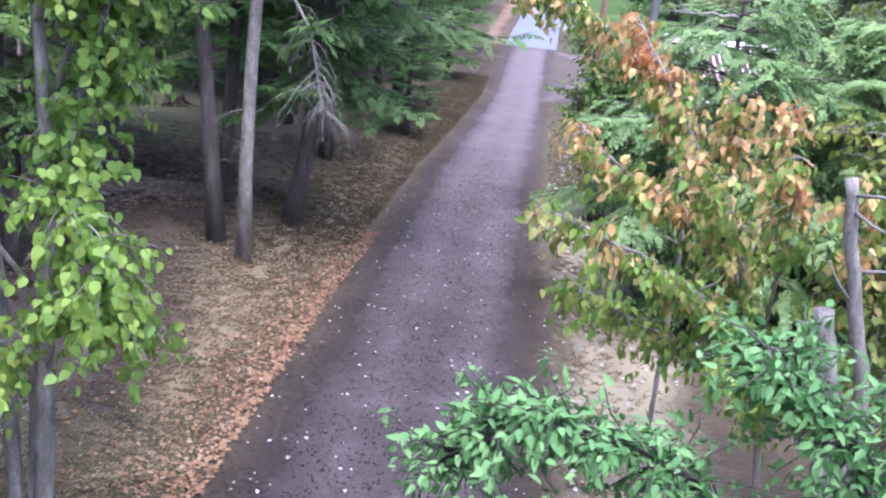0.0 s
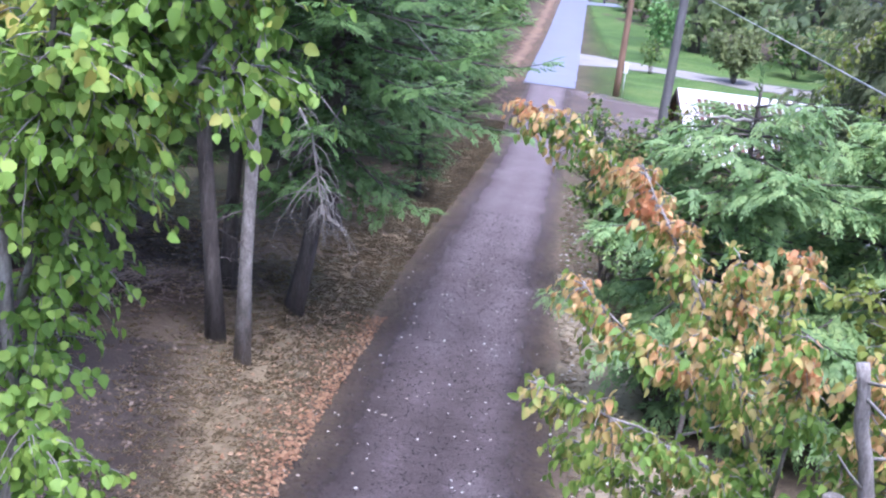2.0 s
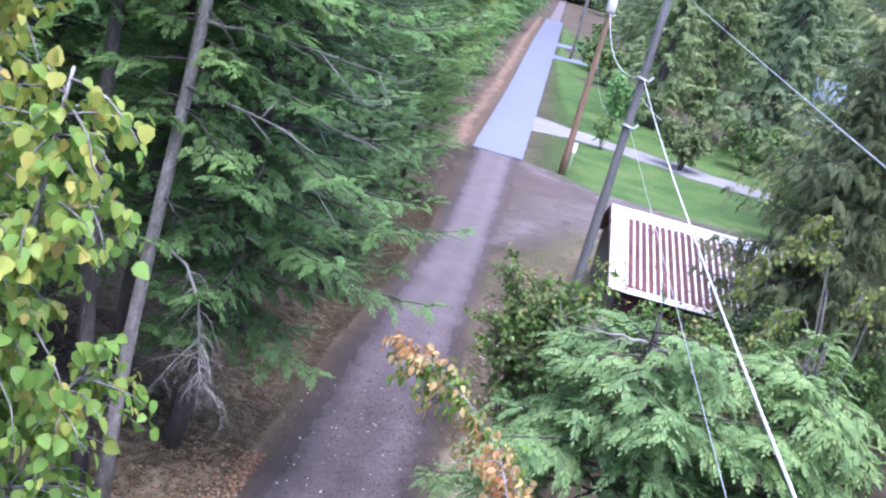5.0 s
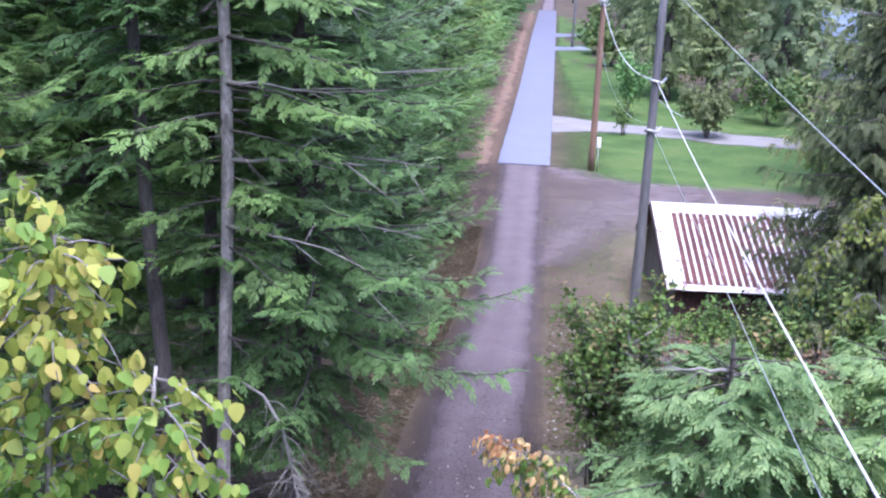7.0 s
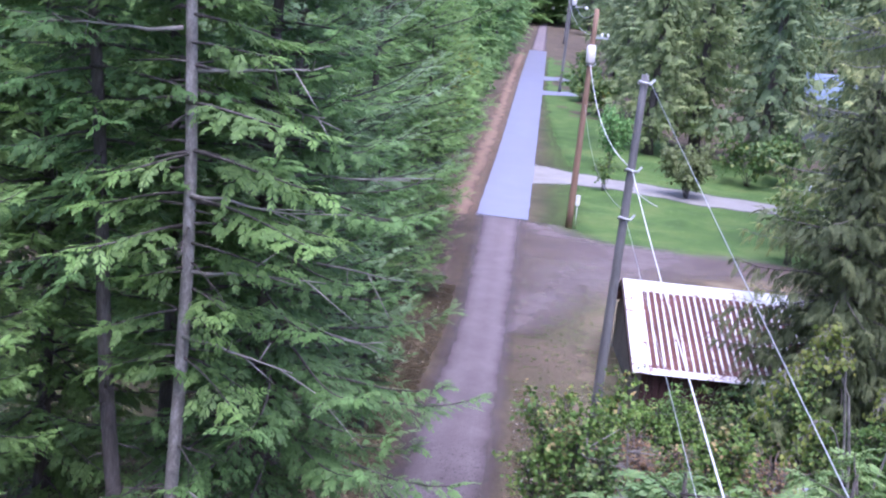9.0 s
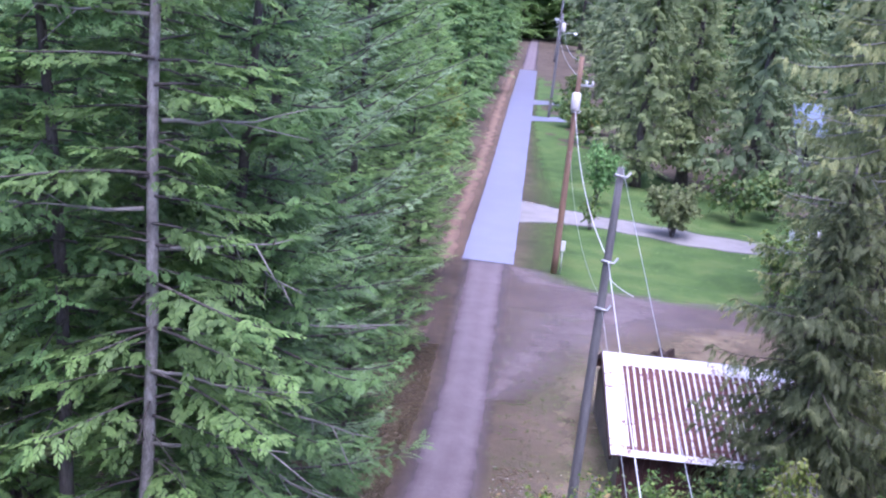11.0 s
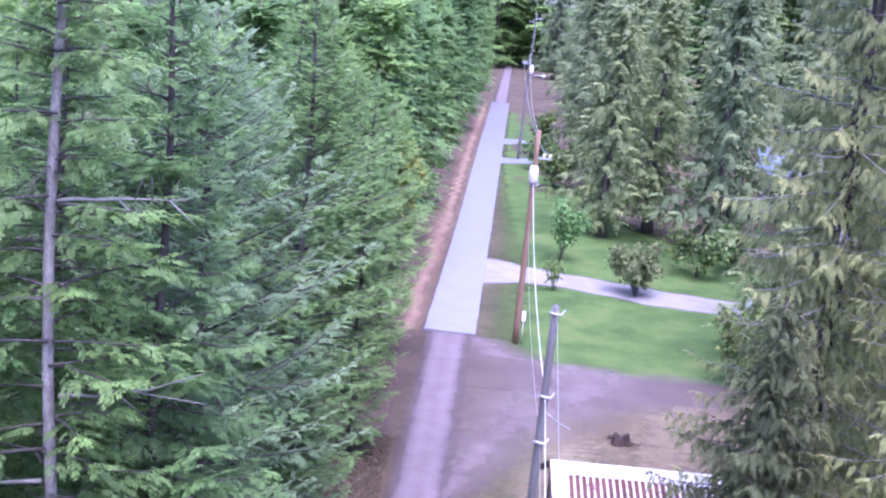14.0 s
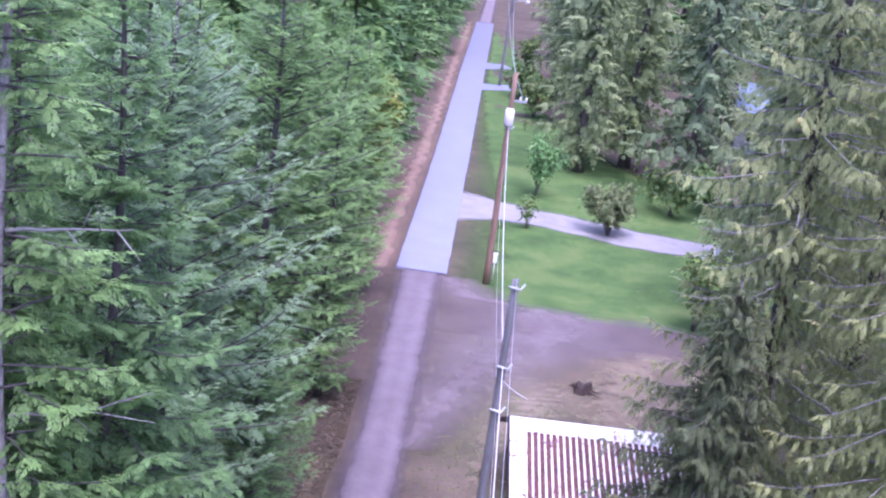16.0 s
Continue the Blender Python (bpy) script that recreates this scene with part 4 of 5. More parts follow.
# bright shrub arching over the verge
S6 = [([(3.0, 5.6, 0), (2.5, 5.6, 1.2), (1.7, 5.5, 1.9), (0.95, 5.5, 2.15), (0.6, 5.5, 1.8)], 0.02, 0.005),
      ([(3.0, 5.6, 0), (2.7, 5.5, 1.3), (2.3, 5.5, 2.2), (1.9, 5.6, 2.5)], 0.02, 0.005),
      ([(3.1, 5.6, 0), (3.0, 5.7, 1.5), (2.7, 5.7, 2.4)], 0.02, 0.005),
      ([(2.5, 5.6, 1.2), (1.9, 5.2, 1.5), (1.3, 5.1, 1.6), (0.8, 5.2, 1.5)], 0.014, 0.004),
      ([(2.9, 5.5, 0.6), (2.5, 5.1, 1.5), (2.1, 5.0, 1.9)], 0.014, 0.004)]
broadleaf("bright_shrub", "arching shrub with small bright green leaves", "shrub", S6, BRIGHT, twig_step=0.014, twig_len=0.34, leaf=0.066, per_m=36, seed=44, hang=0.35, template=LONG_LEAF, bark=BARK)


def bush(label, at, w, h, material, seed, leaf=0.09, stems=9, per_m=18, group="", name="bush", twig=0.4, step=0.06):
    r = np.random.default_rng(seed)
    st = []
    for i in range(stems):
        a = r.uniform(0, 6.28)
        k = r.uniform(0.25, 1)
        top = np.array([math.cos(a) * w * k, math.sin(a) * w * k, h * r.uniform(0.6, 1.05) * (1.1 - 0.4 * k)])
        st.append(([r.normal(0, 0.08, 3) * [1, 1, 0], top * [0.35, 0.35, 0.5], top * [0.75, 0.75, 0.85], top], 0.018, 0.005))
    return broadleaf(name, label, "shrub", st, material, at=at, group=group, twig_step=step, twig_len=twig, leaf=leaf, per_m=per_m, seed=seed, hang=0.6, bark=BARK)


B_LABEL = "tangled green bush with rusty leaf patches"
for i, (x, y, w, h) in enumerate([(2.5, 20.6, 0.9, 3.7), (3.5, 22.6, 1.2, 2.6), (4.9, 22.0, 1.2, 2.4), (3.2, 19.3, 0.9, 2.0), (6.4, 23.0, 1.4, 2.2), (5.2, 20.2, 1.2, 2.3), (7.6, 20.8, 1.5, 2.6), (7.2, 16.6, 1.4, 2.6), (5.3, 25.2, 1.0, 1.7), (6.6, 25.6, 1.1, 1.6), (8.2, 25.0, 1.2, 1.9), (4.3, 24.6, 0.9, 1.7), (9.6, 23.6, 1.2, 2.4), (5.5, 26.7, 0.7, 1.5), (6.6, 26.8, 0.8, 1.4), (7.8, 26.7, 0.8, 1.6), (4.7, 26.0, 0.6, 1.3)]):
    bush(B_LABEL, (x, y, float(gz(x, y))), w, h * (0.95 + 0.35 * math.sin(2.7 * i)) + 0.4, (OLIVE, OLIVE, BUSH, HEDGE)[i % 4], 60 + i, group="bushes beside the lane", stems=10, per_m=19, twig=0.55)
S7 = [([(6.9, 18.6, 0), (6.8, 18.5, 2.2), (6.5, 18.4, 4.3), (5.9, 18.2, 5.0), (5.3, 18.1, 4.5), (5.1, 18.1, 3.9)], 0.035, 0.006),
      ([(6.95, 18.6, 0), (6.7, 18.5, 2.5), (6.3, 18.3, 4.9), (6.0, 18.2, 5.4), (5.7, 18.2, 4.9)], 0.03, 0.006),
      ([(6.8, 18.5, 2.2), (6.3, 18.2, 3.8), (5.9, 18.0, 4.0), (5.6, 17.9, 3.4)], 0.02, 0.005),
      ([(6.9, 18.6, 1.5), (7.2, 18.4, 3.4), (7.1, 18.2, 4.6), (6.8, 18.1, 4.2)], 0.025, 0.006)]
broadleaf("sapling", "drooping sapling with yellow-green hanging leaves", "tree", S7, YELLOWING, twig_step=0.05, twig_len=0.2, leaf=0.075, per_m=20, seed=75, hang=1.2, from_q=0.5)
for i, (x, y, w, h) in enumerate([(5.4, 12.4, 1.1, 2.0), (6.0, 14.5, 1.2, 2.2), (5.2, 10.4, 0.9, 1.7), (4.6, 7.6, 0.8, 1.2)]):
    bush("dark green undergrowth bush", (x, y, float(gz(x, y))), w, h, BUSH, 80 + i, group="bushes beside the lane")
bush("rounded dark small tree on the lawn", (12.2, 64, float(gz(12.2, 64))), 1.7, 3.6, CEDAR, 90, leaf=0.2, stems=16, name="lawn_tree", twig=0.6, step=0.09, per_m=12)
bush("small green tree on the lawn", (8.3, 71, float(gz(8.3, 71))), 1.6, 4.6, BRIGHT, 91, leaf=0.2, stems=12, name="lawn_tree", twig=0.6, step=0.12, per_m=10)
bush("small green sapling on the lawn", (7.4, 63.5, float(gz(7.4, 63.5))), 0.8, 2.0, BUSH, 92, leaf=0.15, stems=8, name="lawn_tree", per_m=10, step=0.12)
bush("small lawn tree with dark trunk", (14.4, 49.8, -0.05), 1.7, 4.4, BUSH, 93, leaf=0.17, stems=12, name="lawn_tree", twig=0.6, step=0.1, per_m=10)
bush("yellow autumn tree among the firs", (-1.9, 62.6, float(gz(-1.9, 62.6))), 1.3, 9.6, YELLOWING, 94, leaf=0.22, stems=14, name="autumn_tree", twig=0.8, step=0.14, per_m=10)
for i, (x, y) in enumerate([(9.5, 96), (8.6, 104), (11, 101), (10, 118), (17, 70), (20, 72)]):
    bush("leafy green shrub at the lawn's end", (x, y, float(gz(x, y))), 2.0, 3.6, BUSH, 100 + i, leaf=0.3, stems=12, twig=0.8, step=0.2, per_m=8, group="shrubs at the lawn's end")


RUSTY = leaf_mat("rusty_leaves", [(0, (0.18, 0.1, 0.055)), (0.5, (0.32, 0.2, 0.11)), (1, (0.36, 0.3, 0.14))], through_it=0.2)
TWIG = rough_mat("brown_twig", [(0.3, (0.11, 0.085, 0.08)), (0.7, (0.26, 0.21, 0.2))], 6.0, fine=6)


def tangle(at, w, h, seed):
    """A half-dead shrub: many thin crossing twigs and a few rusty leaves."""
    r = np.random.default_rng(seed)
    st = []
    for i in range(12):
        a, k = r.uniform(0, 6.28), r.uniform(0.3, 1)
        top = np.array([math.cos(a) * w * k, math.sin(a) * w * k, h * r.uniform(0.7, 1.1)])
        st.append(([(0, 0, 0), top * [0.4, 0.4, 0.55], top * [0.8, 0.8, 0.9], top + r.normal(0, 0.12, 3)], 0.014, 0.004))
    broadleaf("dead_shrub", "half-dead shrub of brown tangled twigs with rusty leaves", "shrub", st, RUSTY, bark=TWIG, at=at, group="half-dead shrubs", twig_step=0.03, twig_len=0.5, leaf=0.06, per_m=4, seed=seed, hang=0.5, spread=0.8)


for i, (x, y, w, h) in enumerate([(3.1, 20.9, 0.7, 2.5), (4.3, 21.4, 0.8, 2.5), (6.2, 21.0, 0.9, 2.4)]):
    tangle((x, y, float(gz(x, y))), w, h, 120 + i)
# ---------------------------------------------------------------- dead wood


def dead_branch():
    """Grey hanging dead branch beside the bare trunk, with many fine twigs."""
    r = np.random.default_rng(5)
    ob = thing("dead_bough", "grey leafless dead branch hanging beside the fir trunks", "branch")
    main = Pile()
    pts = np.array([(-2.45, 14.8, 3.35), (-2.1, 14.7, 3.2), (-1.85, 14.6, 2.85), (-1.75, 14.6, 2.4), (-1.65, 14.55, 2.0), (-1.5, 14.5, 1.75)])
    main.tube(pts, [0.022, 0.02, 0.017, 0.013, 0.009, 0.004], 6)
    part_mesh("limb", main.mesh("dead_limb", DEAD), ob)
    tw = Pile()
    for i in range(40):
        u = 5 * r.uniform(0.12, 1) ** 0.8
        k = min(4, int(u))
        p = pts[k] + (pts[k + 1] - pts[k]) * (u - k)
        out = np.array([r.normal(0.1, 0.85), r.normal(0, 0.5), r.uniform(-0.3, 0.35)])
        L = r.uniform(0.25, 0.85)
        s = np.linspace(0, 1, 6)
        q = p[None] + np.outer(s * L * 0.6, out) - UP[None] * (L * 0.75 * s ** 1.8)[:, None] + r.normal(0, 0.02, (6, 3)) * s[:, None]
        tw.tube(q, 0.008 * (1 - s) + 0.002, 3)
        for j in range(5):
            a = q[1 + j]
            e = np.array([r.normal(0, 0.6), r.normal(0, 0.5), r.uniform(-1.1, 0.1)]) * r.uniform(0.08, 0.26)
            tw.tube([a, a + e * 0.5 + r.normal(0, 0.012, 3), a + e - UP * 0.03], [0.0035, 0.003, 0.0015], 3)
    part_mesh("branchwork", tw.mesh("dead_twigs", DEAD), ob, "", "stuff")


dead_branch()


def dead_stem(label, pts, r0, r1, twigs, seed, name="dead_tree", mat=None):
    r = np.random.default_rng(seed)
    ob = thing(name, label, "dead tree")
    main = Pile()
    pts = np.array(pts, float)
    pts[0, 2] = gz(pts[0, 0], pts[0, 1]) - 0.05
    q = np.linspace(0, len(pts) - 1, 14)
    fine = np.stack([np.interp(q, range(len(pts)), pts[:, c]) for c in range(3)], 1) + r.normal(0, 0.006, (14, 3))
    main.tube(fine, np.linspace(r0, r1, 14) * (1 + 0.08 * np.sin(np.arange(14) * 2.1)), 12)
    part_mesh("trunk", main.mesh("dead_trunk", mat or PALE_BARK), ob)
    for i in range(twigs):
        u = r.uniform(0.35, 1)
        p = fine[int(u * 13)]
        d = np.array([r.normal(0, 1), r.normal(0, 0.7), r.uniform(-0.2, 0.7)])
        d /= np.linalg.norm(d)
        L = r.uniform(0.25, 0.7)
        b = Pile()
        b.tube([p, p + d * L * 0.5 + r.normal(0, 0.03, 3), p + d * L], [0.016, 0.012, 0.005], 5)
        part_mesh("branch", b.mesh("dead_side", DEAD), ob)


dead_stem("grey broken dead trunk with side branches", [(3.6, 9.0, 0), (3.45, 9.0, 0.9), (3.25, 8.95, 1.7)], 0.085, 0.075, 5, 3)
dead_stem("grey leaning dead stem", [(3.95, 9.1, 0), (3.7, 9.05, 1.0), (3.35, 9.0, 2.2), (3.25, 9.0, 2.7)], 0.07, 0.045, 5, 4)
dead_stem("thin pale dead sapling among bushes", [(3.2, 20.2, 0), (3.1, 20.1, 1.3), (2.9, 20.0, 2.5)], 0.03, 0.01, 9, 6)
dead_stem("thin pale dead sapling among bushes", [(3.7, 20.4, 0), (3.75, 20.3, 1.5), (3.6, 20.2, 2.6)], 0.03, 0.01, 8, 7)
dead_stem("slim grey dead stem behind the autumn tree", [(2.6, 11.6, 0), (2.62, 11.6, 1.0), (2.6, 11.6, 1.6)], 0.03, 0.02, 2, 9)



def brush_pile(at, n, spread, seed):
    r = np.random.default_rng(seed)
    ob = thing("brush_pile", "low pile of grey dead twigs on the ground", "brush pile", at)
    p = Pile()
    for i in range(n):
        c = np.array([r.normal(0, spread), r.normal(0, spread * 0.5), r.uniform(0.03, 0.3)])
        a = r.uniform(0, 3.14)
        d = np.array([math.cos(a), math.sin(a), r.normal(0, 0.15)]) * r.uniform(0.08, 0.38)
        p.tube([c - d, c + r.normal(0, 0.03, 3), c + d], [0.006, 0.005, 0.002], 3)
    part_mesh("brushwood", p.mesh("brushwood", TWIG), ob, "", "stuff")


brush_pile((-4.6, 16.6, float(gz(-4.6, 16.6))), 170, 0.6, 21)
brush_pile((-5.6, 15.6, float(gz(-5.6, 15.6))), 90, 0.5, 22)

# ---------------------------------------------------------------- poles and cables
METAL = rough_mat("galvanised_metal", [(0.3, (0.42, 0.43, 0.45)), (0.7, (0.6, 0.61, 0.63))], 4.0, rough=0.45, metal=0.6)
TANK = rough_mat("transformer_paint", [(0.3, (0.6, 0.56, 0.56)), (0.7, (0.74, 0.7, 0.7))], 2.0, rough=0.5)


def ring_tube(pts, radii, sides=10):
    p = Pile()
    p.tube(pts, radii, sides)
    return p


def box_bm(size, at=(0, 0, 0), bevel=0.01):
    bm = bmesh.new()
    bmesh.ops.create_cube(bm, size=1)
    bmesh.ops.scale(bm, vec=size, verts=bm.verts)
    if bevel:
        bmesh.ops.bevel(bm, geom=bm.edges[:], offset=bevel, segments=2, affect="EDGES")
    bmesh.ops.translate(bm, vec=at, verts=bm.verts)
    return bm


def utility_pole(label, at, height, lean, wood, r=0.15, transformer=None, arms=(), lamp=None, box=None, tie=()):
    ob = thing("utility_pole", label, "utility pole", at, 0, "poles along the lane")
    top = np.array([lean[0], lean[1], height])
    p = Pile()
    s = np.linspace(0, 1, 10)
    p.tube(np.outer(s, top), r * (1 - 0.35 * s), 14)
    part_mesh("pole", p.mesh("pole", wood), ob)
    if transformer:
        z, x = transformer
        c = top * (z / height) + np.array([x, -0.05, 0])
        part_mesh("transformer", ring_tube([c, c + UP * 0.08, c + UP * 0.75, c + UP * 0.85], [0.17, 0.22, 0.22, 0.14], 16).mesh("tank", TANK), ob, "pale painted cylindrical transformer")
        part_mesh("bushing", ring_tube([c + UP * 0.85, c + UP * 1.02], [0.04, 0.03], 8).mesh("bushing", METAL), ob)
    for z, l in arms:
        c = top * (z / height)
        bar = part("cross_arm", box_bm((abs(l), 0.09, 0.1), (c[0] + l / 2, c[1], z)), METAL, ob)
        for k in (0.55, 0.95):
            q = (c[0] + l * k, c[1], z + 0.05)
            part_mesh("insulator", ring_tube([q, (q[0], q[1], z + 0.12), (q[0], q[1], z + 0.22)], [0.03, 0.06, 0.035], 8).mesh("insulator", WHITE), bar)
    if lamp:
        z, l = lamp
        c = top * (z / height)
        arm = part_mesh("lamp_arm", ring_tube([c, c + np.array([l * 0.5, 0, 0.2]), c + np.array([l, 0, 0.25])], [0.03, 0.03, 0.03], 8).mesh("lamp_arm", METAL), ob)
        e = c + np.array([l, 0, 0.2])
        part_mesh("lamp_head", ring_tube([e + UP * 0.1, e, e - UP * 0.2], [0.1, 0.2, 0.12], 12).mesh("lamp_head", WHITE), arm)
    if box:
        b = part("meter_box", box_bm((0.2, 0.14, 0.5), (r + 0.12, -0.05, box), 0.02), WHITE, ob, "white metal meter box")
        part_mesh("conduit", ring_tube([(r + 0.12, -0.05, 0), (r + 0.12, -0.05, box - 0.25)], [0.025, 0.025], 8).mesh("conduit", METAL), b)
    for z in tie:
        c = top * (z / height)
        part_mesh("bracket", ring_tube([c + np.array([-r, 0, 0]), c + np.array([-r, -0.12, 0.05]), c + np.array([r, -0.12, 0]), c + np.array([r + 0.1, 0, 0.1])], [0.03] * 4, 6).mesh("bracket", METAL), ob)
    return ob


utility_pole("weathered brown wooden utility pole with a transformer", (4.84, 53.3, -0.1), 10.5, (0.1, 0), POLE_WOOD, 0.17, (8.0, -0.02), ((9.2, 0.7),), None, 1.5, (7.9,))
utility_pole("grey weathered wooden pole beside the shed", (3.84, 26.85, -0.47), 8.87, (0.15, 0), GREY_POLE, 0.125, None, (), None, None, (8.67, 6.72, 5.62))
utility_pole("distant wooden pole with transformer and lamp", (6.75, 108.6, float(gz(6.75, 108.6)) - 0.1), 10.3, (0.25, 0), GREY_POLE, 0.15, (8.6, 0.25), ((9.6, -0.7),), (8.3, 1.5))
utility_pole("distant wooden pole with a cross arm", (10.6, 181, float(gz(10.6, 181)) - 0.1), 13.0, (0.4, 0), GREY_POLE, 0.17, None, ((12.2, 1.1), (11.6, -1.0)))


def cable(label, a, b, sag, r=0.02, mat=None):
    a, b = np.array(a, float), np.array(b, float)
    s = np.linspace(0, 1, 28)
    pts = a + (b - a) * s[:, None] - UP * (4 * sag * s * (1 - s))[:, None]
    tagged(new("cable", ring_tube(pts, [r] * 28, 6).mesh("cable", mat or CABLE)), label, "cable", "overhead cables")


def beyond(a, b, y):
    a, b = np.array(a, float), np.array(b, float)
    return a + (b - a) * (y - a[1]) / (b[1] - a[1])


TIE, TOP, RING = (3.97, 26.9, 6.3), (4.02, 26.95, 8.42), (3.96, 26.9, 5.2)
cable("thick pale overhead service cable", TIE, (1.67, -14, 5.07), 0.58, 0.011)
cable("thin pale overhead cable", RING, beyond(RING, (2.5, 0, 4.19), -12), 0.0, 0.0055, METAL)
cable("thin grey overhead cable from the pole's top", TOP, beyond(TOP, (2.87, 8.45, 6.94), -14), 0.1, 0.005, METAL)
cable("thick pale overhead service cable", (4.92, 53.2, 7.9), TIE, 0.8, 0.015)
cable("short loose cable end at the pole", (3.95, 26.9, 5.95), (4.65, 26.9, 5.5), 0.05, 0.01)
cable("thin pale drop cable over the shed", (4.9, 53.2, 6.0), (3.96, 27, 5.3), 0.9, 0.006, METAL)
cable("grey overhead line between poles", (4.95, 53.3, 10.3), (7.0, 108.6, 13.5), 1.2, 0.014, METAL)
cable("grey overhead line between poles", (5.4, 53.3, 9.3), (6.4, 108.6, 13.2), 1.3, 0.014, METAL)
cable("grey overhead line between poles", (7.0, 108.6, 13.6), (11, 181, 20.2), 1.5, 0.016, METAL)

# ---------------------------------------------------------------- shed
RUST = rough_mat("rusty_roof_metal", [(0.3, (0.05, 0.02, 0.018)), (0.5, (0.1, 0.035, 0.03)), (0.64, (0.17, 0.07, 0.06)), (0.71, (0.52, 0.45, 0.45))], 1.6, rough=0.75, fine=9, stretch=(1, 0.5, 1))
ROOF_WHITE = rough_mat("flaking_white_roof_paint", [(0.4, (0.17, 0.075, 0.07)), (0.45, (0.72, 0.7, 0.72)), (0.7, (0.85, 0.85, 0.87))], 2.2, rough=0.5, fine=8)
BOARD = rough_mat("grey_shed_boards", [(0.3, (0.1, 0.092, 0.086)), (0.7, (0.26, 0.24, 0.225))], 2.0, fine=8, stretch=(4, 4, 0.5))
RED_BOARD = rough_mat("dark_red_boards", [(0.3, (0.035, 0.018, 0.018)), (0.7, (0.11, 0.05, 0.048))], 2.0, fine=8, stretch=(4, 4, 0.5))
DARK_IN = rough_mat("dark_board", [(0.3, (0.03, 0.02, 0.02)), (0.7, (0.08, 0.05, 0.045))], 2.0)


def shed():
    ob = thing("shed", "low board shed with a rusty white-ribbed metal roof", "shed", (0, 0, 0))
    x0, x1, yr, zr, ye, ze = 4.9, 10.2, 32.5, 2.44, 28.5, 1.0
    yb, zb, zg = 35.2, 1.2, -0.4
    slope = np.array([0, ye - yr, ze - zr])
    length = np.linalg.norm(slope)
    slope /= length
    nrm = np.cross((1, 0, 0), slope)
    nrm = -nrm if nrm[2] < 0 else nrm

    def sheet(a, b, u0, u1, lift, thick, mat, name, parent, ridge=(yr, zr), way=slope, up=nrm):
        o = np.array([0, *ridge])
        v = []
        for t in (lift, lift + thick):
            for x, u in ((a, u0), (b, u0), (b, u1), (a, u1)):
                v.append(o + np.array([x, 0, 0]) + way * u + up * t)
        f = [(0, 3, 2, 1), (4, 5, 6, 7), (0, 1, 5, 4), (1, 2, 6, 5), (2, 3, 7, 6), (3, 0, 4, 7)]
        return part_mesh(name, mesh_of(name, v, f, mat), parent)

    roof = sheet(x0, x1, 0, length, 0, 0.03, RUST, "roof", ob)
    back = np.array([0, yb - yr, zb - zr])
    bl = np.linalg.norm(back)
    back /= bl
    bn = np.cross(back, (1, 0, 0))
    bn = -bn if bn[2] < 0 else bn
    sheet(x0 - 0.05, x1, 0.02, bl, 0, 0.03, RUST, "roof", ob, way=back, up=bn)
    n = 27
    for i in range(n):
        x = x0 + 0.42 + (x1 - x0 - 0.5) * i / (n - 1)
        sheet(x, x + 0.055, 0.4, length - 0.2 + 0.12 * math.sin(i * 2.3), 0.03, 0.022, ROOF_WHITE, "rib", roof)
    sheet(x0 - 0.02, x1, -0.03, 0.52, 0.034, 0.012, ROOF_WHITE, "ridge_cap", roof)
    sheet(x0 - 0.02, x0 + 0.4, 0.52, length, 0.034, 0.012, ROOF_WHITE, "verge_panel", roof)
    sheet(x0 + 0.36, x1, length - 0.24, length + 0.02, 0.034, 0.012, ROOF_WHITE, "eave_panel", roof)
    sheet(x0 - 0.06, x0 + 0.02, 0, length, -0.14, 0.13, DARK_IN, "barge_board", ob)
    sheet(x0 - 0.06, x0 + 0.02, 0.03, bl, -0.14, 0.13, DARK_IN, "barge_board", ob, way=back, up=bn)
    wide = (x1 - x0 - 0.5) / 30
    for i in range(30):
        part("board", box_bm((wide - 0.012, 0.05, ze + 0.1 - zg - 0.02 * (i % 3)), (x0 + 0.25 + wide * (i + 0.5), ye + 0.35, (ze + 0.1 + zg) / 2), 0), RED_BOARD, ob)
    part("back_wall", box_bm((x1 - x0 - 0.5, 0.1, zb - zg), ((x0 + x1) / 2, yb - 0.3, (zb + zg) / 2)), BOARD, ob)
    for x in (x0 + 0.3, x1 - 0.3):
        k = 16
        ys = np.linspace(ye + 0.35, yb - 0.3, k + 1)
        for i in range(k):
            ym = 0.5 * (ys[i] + ys[i + 1])
            top = np.interp(ym, [ye, yr, yb], [ze, zr, zb]) - 0.1
            part("board", box_bm((0.03, ys[1] - ys[0] - 0.012, top - zg), (x, ym, (top + zg) / 2), 0), BOARD, ob)


shed()
part_of = thing("metal_sheet", "flat grey-blue metal sheet on blocks", "metal sheet", (7.3, 23.6, 0.5), -8)
part("sheet", box_bm((2.2, 0.5, 0.04)), rough_mat("blue_grey_sheet", [(0.3, (0.2, 0.22, 0.27)), (0.7, (0.34, 0.36, 0.42))], 2.0, rough=0.6), part_of)
for dx in (-0.9, 0.9):
    part("block", box_bm((0.3, 0.35, 0.86), (dx, 0, -0.45)), BOARD, part_of)

# ---------------------------------------------------------------- stump, logs, parked van, house
CHAR = rough_mat("charred_wood", [(0.3, (0.02, 0.014, 0.012)), (0.7, (0.08, 0.05, 0.04))], 4.0, fine=6)


